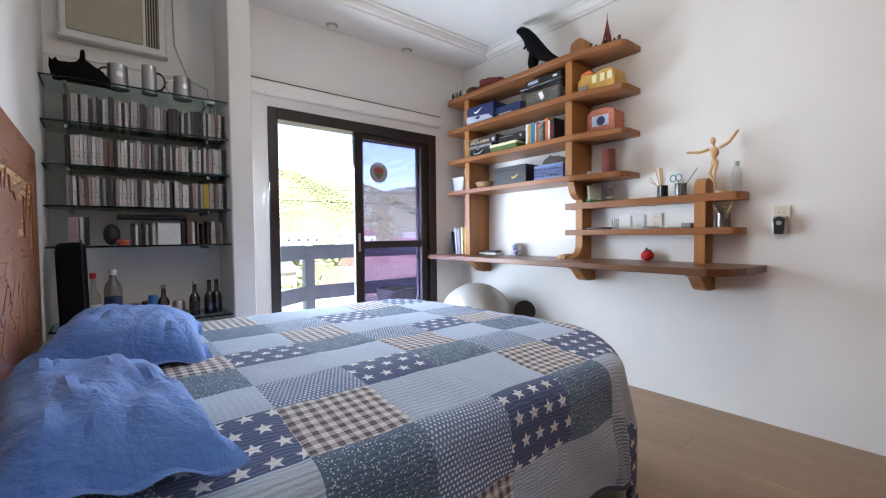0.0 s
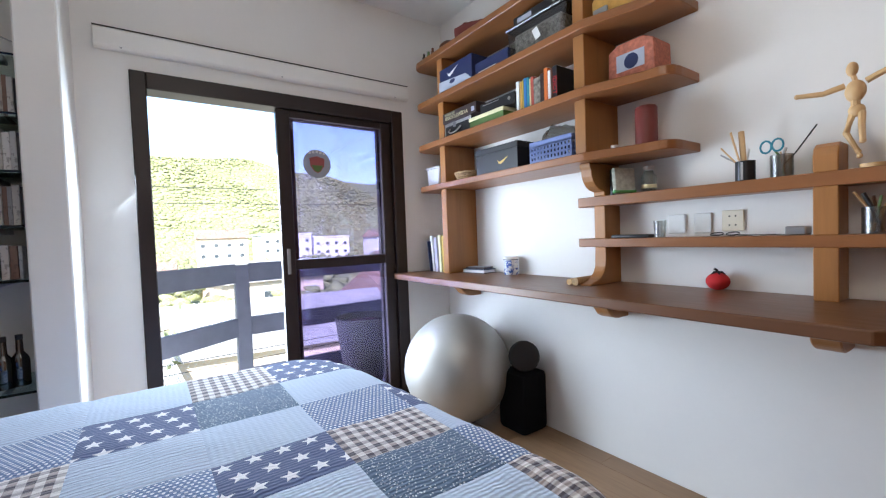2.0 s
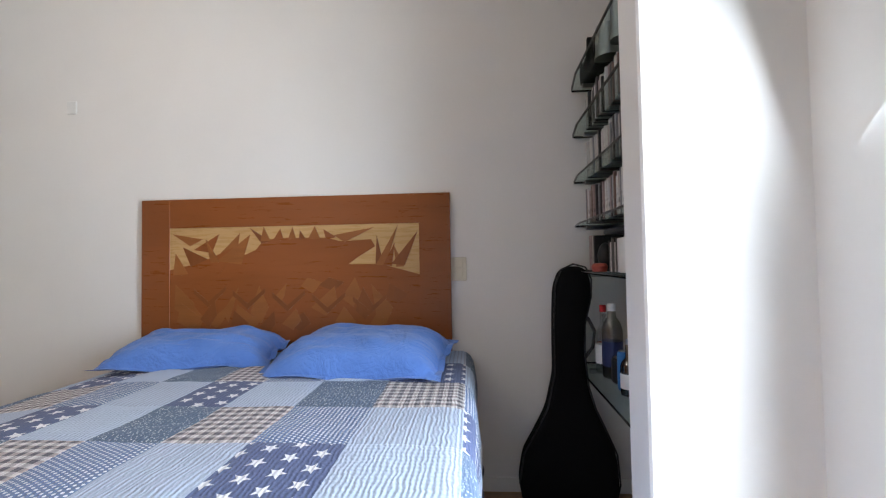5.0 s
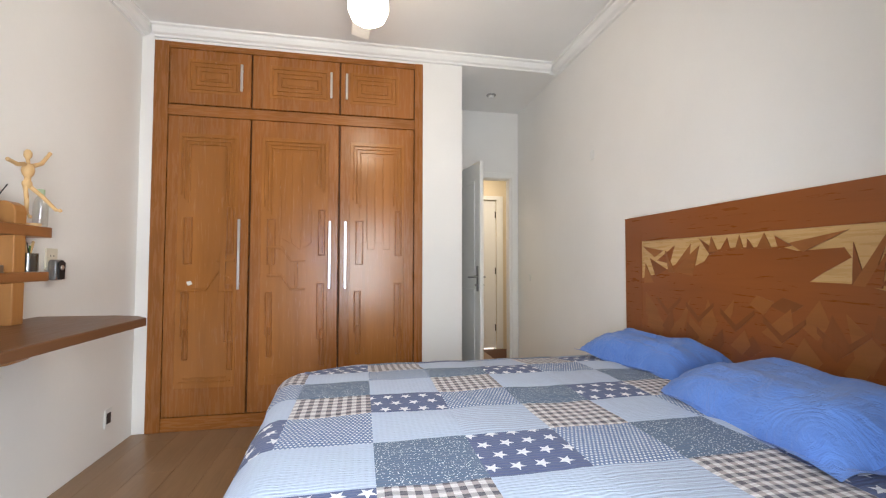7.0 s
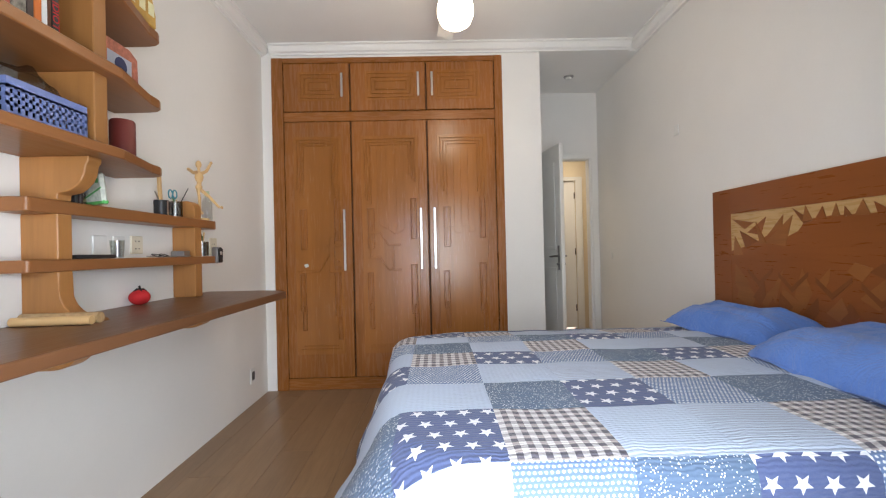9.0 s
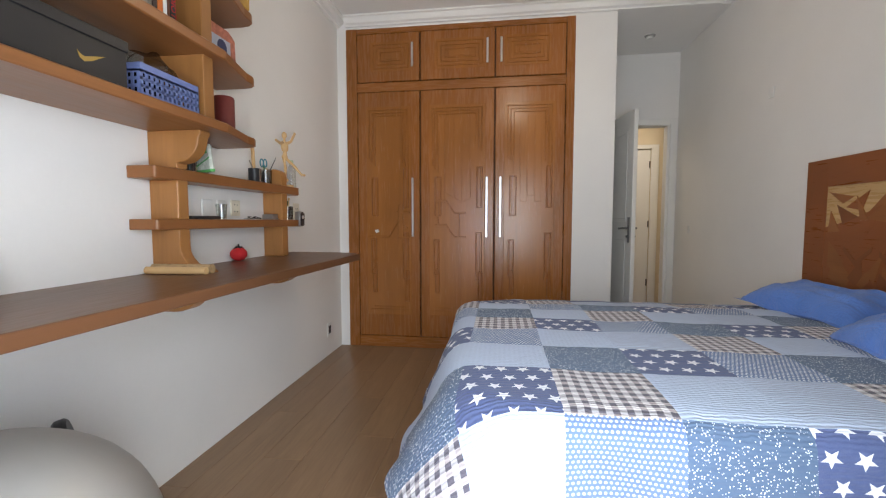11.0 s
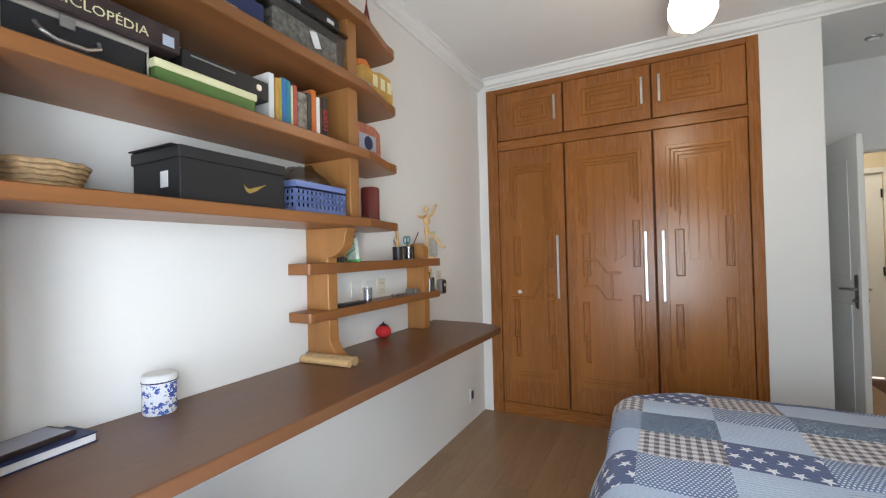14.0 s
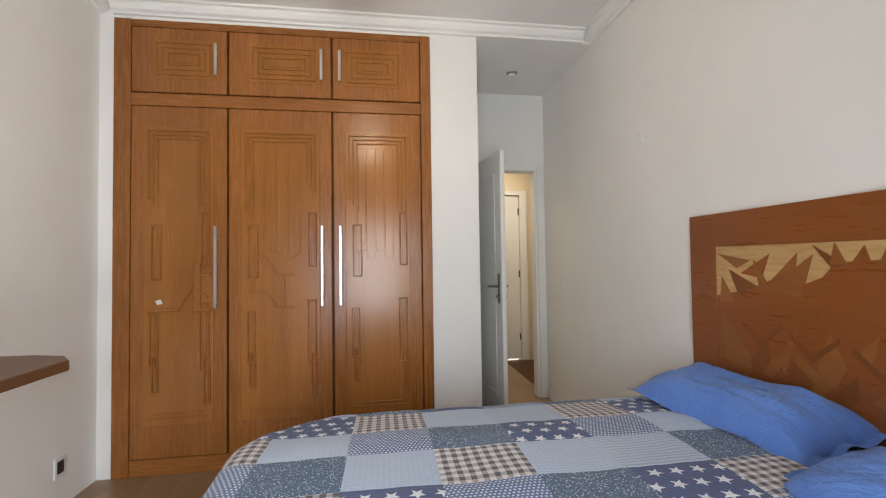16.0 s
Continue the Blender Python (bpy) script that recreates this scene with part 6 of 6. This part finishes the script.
# ---- on the balcony and beyond ----
POT = plain("planter_fibre", (0.045, 0.036, 0.034), 0.75, 0, 0.3, 0.3, 12)
pl = thing("planter", 2.66, 3.97, -0.01, "tall dark tapered planter on the balcony", "planter")
part("pot", lathe([(0, -0.009), (0.13, -0.009), (0.15, 0.05), (0.21, 0.50), (0.22, 0.56), (0.20, 0.56), (0.19, 0.50), (0, 0.48)], 24, (2.66, 3.97, 0)), POT, pl, smooth=True)
part("soil", lathe([(0, 0.50), (0.188, 0.50), (0.188, 0.51), (0, 0.52)], 20, (2.66, 3.97, 0)), BROWN, pl, "dark planting soil")
LEAF = Mat("leaf_green", 0.5, 0, 0.4)
LEAF.set("Base Color", LEAF.ramp(LEAF.random("island"), [(0, (0.12, 0.15, 0.075)), (0.5, (0.17, 0.195, 0.10)), (1, (0.22, 0.235, 0.13))]))
LEAF = LEAF.m

NETM = plain("net_cord", (0.55, 0.56, 0.58), 0.7)
bm = bmesh.new()
verts, faces = [], []


def cord(p, q, r):
    d = Vector(q) - Vector(p)
    s = d.cross(Vector((0, 1, 0.2))).normalized() * r
    t = d.cross(s).normalized() * r
    i = len(verts)
    for e in (Vector(p), Vector(q)):
        verts.extend((e + s, e - s * 0.5 + t * 0.87, e - s * 0.5 - t * 0.87))
    faces.extend(((i, i + 1, i + 4, i + 3), (i + 1, i + 2, i + 5, i + 4), (i + 2, i, i + 3, i + 5)))


def net(ax, ay, bx, by, z0, z1, step=0.062):
    L, Hh = math.hypot(bx - ax, by - ay), z1 - z0
    n = int((L + Hh) / step)
    for k in range(n):
        for way in (1, -1):
            s0 = k * step - Hh if way > 0 else k * step
            s1 = s0 + way * Hh
            pts = []
            for s in (0.0, 1.0):
                pts.append((s0 + (s1 - s0) * s, z0 + Hh * s))
            (u0, v0), (u1, v1) = pts
            lo, hi = 0.0, 1.0
            for lim in (0.0, L):
                if (u0 - lim) * (u1 - lim) < 0:
                    c = (lim - u0) / (u1 - u0)
                    if (u0 < 0 if lim == 0 else u0 > L):
                        lo = max(lo, c)
                    else:
                        hi = min(hi, c)
            if max(u0, u1) <= 0 or min(u0, u1) >= L or hi - lo < 0.01:
                continue
            f = lambda c: (ax + (bx - ax) * (u0 + (u1 - u0) * c) / L, ay + (by - ay) * (u0 + (u1 - u0) * c) / L, v0 + (v1 - v0) * c)
            cord(f(lo), f(hi), 0.0010)


net(1.83, 4.37, 3.6, 4.37, 0.0, 2.59)
net(0.93, 3.73, 1.83, 4.37, 0.0, 2.59)
me = bpy.data.meshes.new("net")
me.from_pydata(verts, [], faces)
me.materials.append(NETM)
tagged(new("safety_net", me), "fine pale diamond-mesh safety net round the balcony", "net", "", "stuff")



def roof_tiles(name, c):
    m = Mat(name, 0.85, 0, 0.2)
    v = m.coord()
    n = m.noise(v, 0.9, 5)
    m.set("Base Color", m.ramp(n, [(0.3, darker(c, 0.65)), (0.7, c)]))
    m.bump(m.wave(v, 3.2, 0.3, "X", 1), 1.0, 0.08)
    return m.m


ROOF = roof_tiles("clay_roof", (0.40, 0.26, 0.20))
PALEROOF = roof_tiles("pale_roof", (0.50, 0.48, 0.45))
RENDERW = plain("white_render", (0.72, 0.70, 0.66), 0.9, 0, 0.2, 0.12, 0.4)
WARMW = plain("warm_render", (0.58, 0.47, 0.36), 0.9, 0, 0.2, 0.15, 0.4)
PANE = plain("far_window", (0.05, 0.06, 0.07), 0.15)


def house(x, y, z, w, d, h, wall, roof, label, rz=0, flat=False, storeys=2):
    t = thing("house", x, y, z, label, "house", "houses in the valley", local=True, rz=rz)
    part("wall", box((-w / 2, -d / 2, -6), (w / 2, d / 2, h)), wall, t)
    if flat:
        part("roof", box((-w / 2 - 0.3, -d / 2 - 0.3, h), (w / 2 + 0.3, d / 2 + 0.3, h + 0.5), 0.05), roof, t)
    else:
        bm = prism([(-d / 2 - 0.6, h - 0.1), (d / 2 + 0.6, h - 0.1), (0, h + d * 0.26)], -w / 2 - 0.5, w / 2 + 0.5, "X")
        part("roof", bm, roof, t)
    for st in range(storeys):
        zz = h - 1.9 - 2.8 * st
        k = max(2, int(w / 3))
        for i in range(k):
            xx = -w / 2 + w * (i + 0.5) / k
            wd = part("window", box((xx - 0.65, -d / 2 - 0.06, zz - 0.6), (xx + 0.65, -d / 2 - 0.004, zz + 0.6), 0.01), WHITEP, t)
            part("pane", box((xx - 0.55, -d / 2 - 0.10, zz - 0.5), (xx + 0.55, -d / 2 - 0.062, zz + 0.5)), PANE, wd)
    return t


house(-7, 27, -9.7, 16, 9, 4.6, RENDERW, PALEROOF, "white house with a pale tiled roof below the balcony", 12)
house(9, 34, -9.2, 15, 10, 3.6, WARMW, PALEROOF, "warm plastered house with a pale tiled roof", -8)
house(27, 42, -9.2, 14, 10, 4.5, RENDERW, ROOF, "white house with a red clay roof", 5)
house(40, 60, -8.7, 18, 11, 5, RENDERW, ROOF, "white house with a red clay roof", -6)
house(-24, 48, -9.2, 16, 10, 6, RENDERW, ROOF, "white house with a red clay roof", 10)
house(14, 62, -8.7, 13, 9, 5, WARMW, PALEROOF, "plastered house with a pale roof", 14)
house(-6, 70, -8.7, 20, 10, 5, RENDERW, ROOF, "long white house with a red clay roof", -4)
house(-40, 85, -8.2, 18, 11, 6, WARMW, ROOF, "plastered house with a red clay roof", 6)
house(62, 80, -8.2, 20, 11, 6, RENDERW, ROOF, "white house with a red clay roof", -12)
house(36, 138, -3.0, 15, 10, 6, RENDERW, RENDERW, "white flat-roofed apartment block at the hill foot", 4, True, 3)
house(52, 142, -3.0, 12, 10, 4.8, RENDERW, RENDERW, "white flat-roofed apartment block at the hill foot", -3, True, 2)
house(70, 135, -3.0, 11, 9, 4.6, RENDERW, ROOF, "white house at the hill foot", 8, False, 2)
house(95, 128, -3.0, 13, 9, 4.8, RENDERW, RENDERW, "white flat-roofed house at the hill foot", 3, True, 2)
house(18, 128, -3.0, 12, 9, 5.5, WARMW, ROOF, "plastered house at the hill foot", -9)
house(-30, 130, -3.0, 14, 9, 6, RENDERW, ROOF, "white house at the hill foot", 7)

# woods on the hill
random.seed(9)
ico = bmesh.new()
bmesh.ops.create_icosphere(ico, subdivisions=1, radius=1)
iv = [v.co.copy() for v in ico.verts]
ico.verts.index_update()
fi = [[v.index for v in f.verts] for f in ico.faces]
ico.free()


def clump(vs, fs, c, r, jag=0.35):
    i = len(vs)
    s = random.uniform(0.5, 0.8)
    for v in iv:
        k = r * (1 + random.uniform(-jag, jag))
        vs.append((c[0] + v.x * k, c[1] + v.y * k, c[2] + v.z * k * s))
    fs.extend([[i + j for j in f] for f in fi])


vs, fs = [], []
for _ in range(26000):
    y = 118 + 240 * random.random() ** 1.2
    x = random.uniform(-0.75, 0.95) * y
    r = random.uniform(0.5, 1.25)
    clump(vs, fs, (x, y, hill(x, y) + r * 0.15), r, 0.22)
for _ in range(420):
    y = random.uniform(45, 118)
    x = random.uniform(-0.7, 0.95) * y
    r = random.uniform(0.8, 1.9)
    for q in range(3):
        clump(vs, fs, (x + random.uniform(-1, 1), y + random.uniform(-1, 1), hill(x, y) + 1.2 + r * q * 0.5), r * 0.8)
# greens lighter and greyer than real foliage: distant haze mixed into the colour
FOREST_HAZE = Mat("forest_haze", 0.9, 0, 0.1)
FOREST_HAZE.set("Base Color", FOREST_HAZE.ramp(FOREST_HAZE.random("island"), [(0, (0.16, 0.172, 0.085)), (0.5, (0.195, 0.205, 0.10)), (1, (0.235, 0.24, 0.125))]))
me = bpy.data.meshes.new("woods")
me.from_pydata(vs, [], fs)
me.materials.append(FOREST_HAZE.m)
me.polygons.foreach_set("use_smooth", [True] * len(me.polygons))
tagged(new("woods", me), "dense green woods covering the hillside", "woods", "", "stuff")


BARK = plain("tree_bark", (0.10, 0.072, 0.050), 0.9, 0, 0.2, 0.4, 6, 0.4)


def tree(x, y, z, h, spread, label, seed, conifer=False):
    random.seed(seed)
    t = thing("tree", x, y, z, label, "tree", "trees near the balcony", local=True)
    bm = tube([(0, 0, 0), (0.1, 0, h * 0.4), (0.0, 0.1, h * 0.75), (0, 0, h)], 0.1, 8, taper=(0.22, 0.16, 0.10, 0.03))
    vs, fs = [], []
    for k in range(26 if conifer else 14):
        zz = h * (0.25 + 0.75 * k / 26) if conifer else h * random.uniform(0.45, 0.95)
        a = random.uniform(0, 2 * math.pi)
        L = spread * ((1.05 - zz / h) if conifer else random.uniform(0.5, 1.0))
        tip = (L * math.cos(a), L * math.sin(a), zz + (-0.05 if conifer else 0.4) * L)
        tube([(0, 0, zz), tuple(v * 0.5 if i < 2 else (zz + v) / 2 + 0.1 for i, v in enumerate(tip)), tip], 0.03, 5, bm, taper=(0.05, 0.03, 0.01))
        for _ in range(26 if conifer else 70):
            f = random.uniform(0.35, 1.05)
            c = Vector((tip[0] * f, tip[1] * f, zz + (tip[2] - zz) * f)) + Vector([random.gauss(0, 0.10 if conifer else 0.45) for _ in range(3)])
            u, w = Vector([random.gauss(0, 1) for _ in range(3)]).normalized(), Vector([random.gauss(0, 1) for _ in range(3)]).normalized()
            s = 0.11 if conifer else 0.16
            i = len(vs)
            vs.extend((c - u * s, c + w * s * 0.45, c + u * s, c - w * s * 0.45))
            fs.append((i, i + 1, i + 2, i + 3))
    part("trunk", bm, BARK, t, smooth=True)
    me = bpy.data.meshes.new("crown")
    me.from_pydata([tuple(v) for v in vs], [], fs)
    me.materials.append(LEAF)
    cr = new("crown", me)
    cr.parent = t
    tagged(cr, "", "", "", "stuff")


tree(0.6, 13, -9.0, 8.4, 1.0, "leafy green tree below the balcony", 3)
tree(20, 25, -9.0, 16, 2.6, "tall sparse conifer with drooping branches", 6, True)
tree(-12, 40, -8.6, 8.5, 3.0, "leafy green tree among the houses", 8)

# palm below the balcony
random.seed(2)
pm = thing("palm", -1.5, 10.5, -8.9, "bright green fan palm below the balcony", "palm", local=True)
part("trunk", tube([(0, 0, 0), (0.1, 0, 3.5), (0, 0, 7.0)], 0.14, 10, taper=(0.2, 0.15, 0.12)), BROWN, pm, smooth=True)
PALMG = Mat("palm_green", 0.5, 0, 0.4)
PALMG.set("Base Color", PALMG.ramp(PALMG.random("island"), [(0, (0.08, 0.15, 0.03)), (1, (0.20, 0.28, 0.07))]))
for k in range(22):
    a, up = random.uniform(0, 2 * math.pi), random.uniform(0.1, 1.3)
    d = Vector((math.cos(a) * math.cos(up), math.sin(a) * math.cos(up), math.sin(up)))
    side = d.cross(Vector((0, 0, 1))).normalized()
    bm = bmesh.new()
    base = Vector((0, 0, 7.0))
    for j in range(13):
        s = -1 + j / 6
        p = base + d * 0.7
        tip = p + (d * (1 - 0.35 * s * s) + side * s * 0.9).normalized() * random.uniform(0.7, 0.95) + Vector((0, 0, -0.22))
        w = (d.cross(side)).normalized() * 0.004 + side * 0.03
        q = (p + tip) / 2 + Vector((0, 0, 0.06))
        f = [bm.verts.new(v) for v in (p, q + w, tip, q - w)]
        bm.faces.new(f)
    tube([base, base + d * 0.7], 0.015, 5, bm)
    part("frond", bm, PALMG.m, pm)

# power lines
for i, (z, y) in enumerate(((3.6, 16), (3.1, 16.3), (-1.2, 12), (-1.5, 12.2))):
    pts = [(-30 + 5 * k, y + 0.15 * k, z - 0.9 * (1 - ((k - 6) / 6) ** 2) * 0.6) for k in range(13)]
    solid("power_line", tube(pts, 0.012, 5), BLACKP, (0, y, z), "thin black overhead power line", "cable", "power lines", smooth=True)

# ---- floor planks ----
structure("floor_base", box((-1.12, -2.62, -0.06), (XD + 0.14, 3.66, -0.012)), CLOSETGAP, "dark base under the laminate floor", "floor")
flo = tagged(new("floor"), "grey-brown wood laminate plank floor", "floor", "", "structure")
random.seed(5)
PW = 0.193
plank_meshes = {}
for c in range(17):
    x0 = c * PW
    x1 = min(x0 + PW, XD)
    if x1 - x0 < 0.03:
        continue
    low, high = (-2.5 if x0 < 0.83 else 0.0), 3.51
    y = low - (c * 0.47) % 1.2
    while y < high:
        a, b = max(y, low), min(y + 1.2, high)
        y += 1.2
        if b - a < 0.04:
            continue
        key = (round(x1 - x0, 3), round(b - a, 3))
        if key not in plank_meshes:
            plank_meshes[key] = finish(box((0.0005, 0.0005, -0.012), (key[0] - 0.0005, key[1] - 0.0005, 0.0), 0.0012), FLOORM)
        p = new("plank", plank_meshes[key])
        p.parent, p.location = flo, (x0, a, 0)
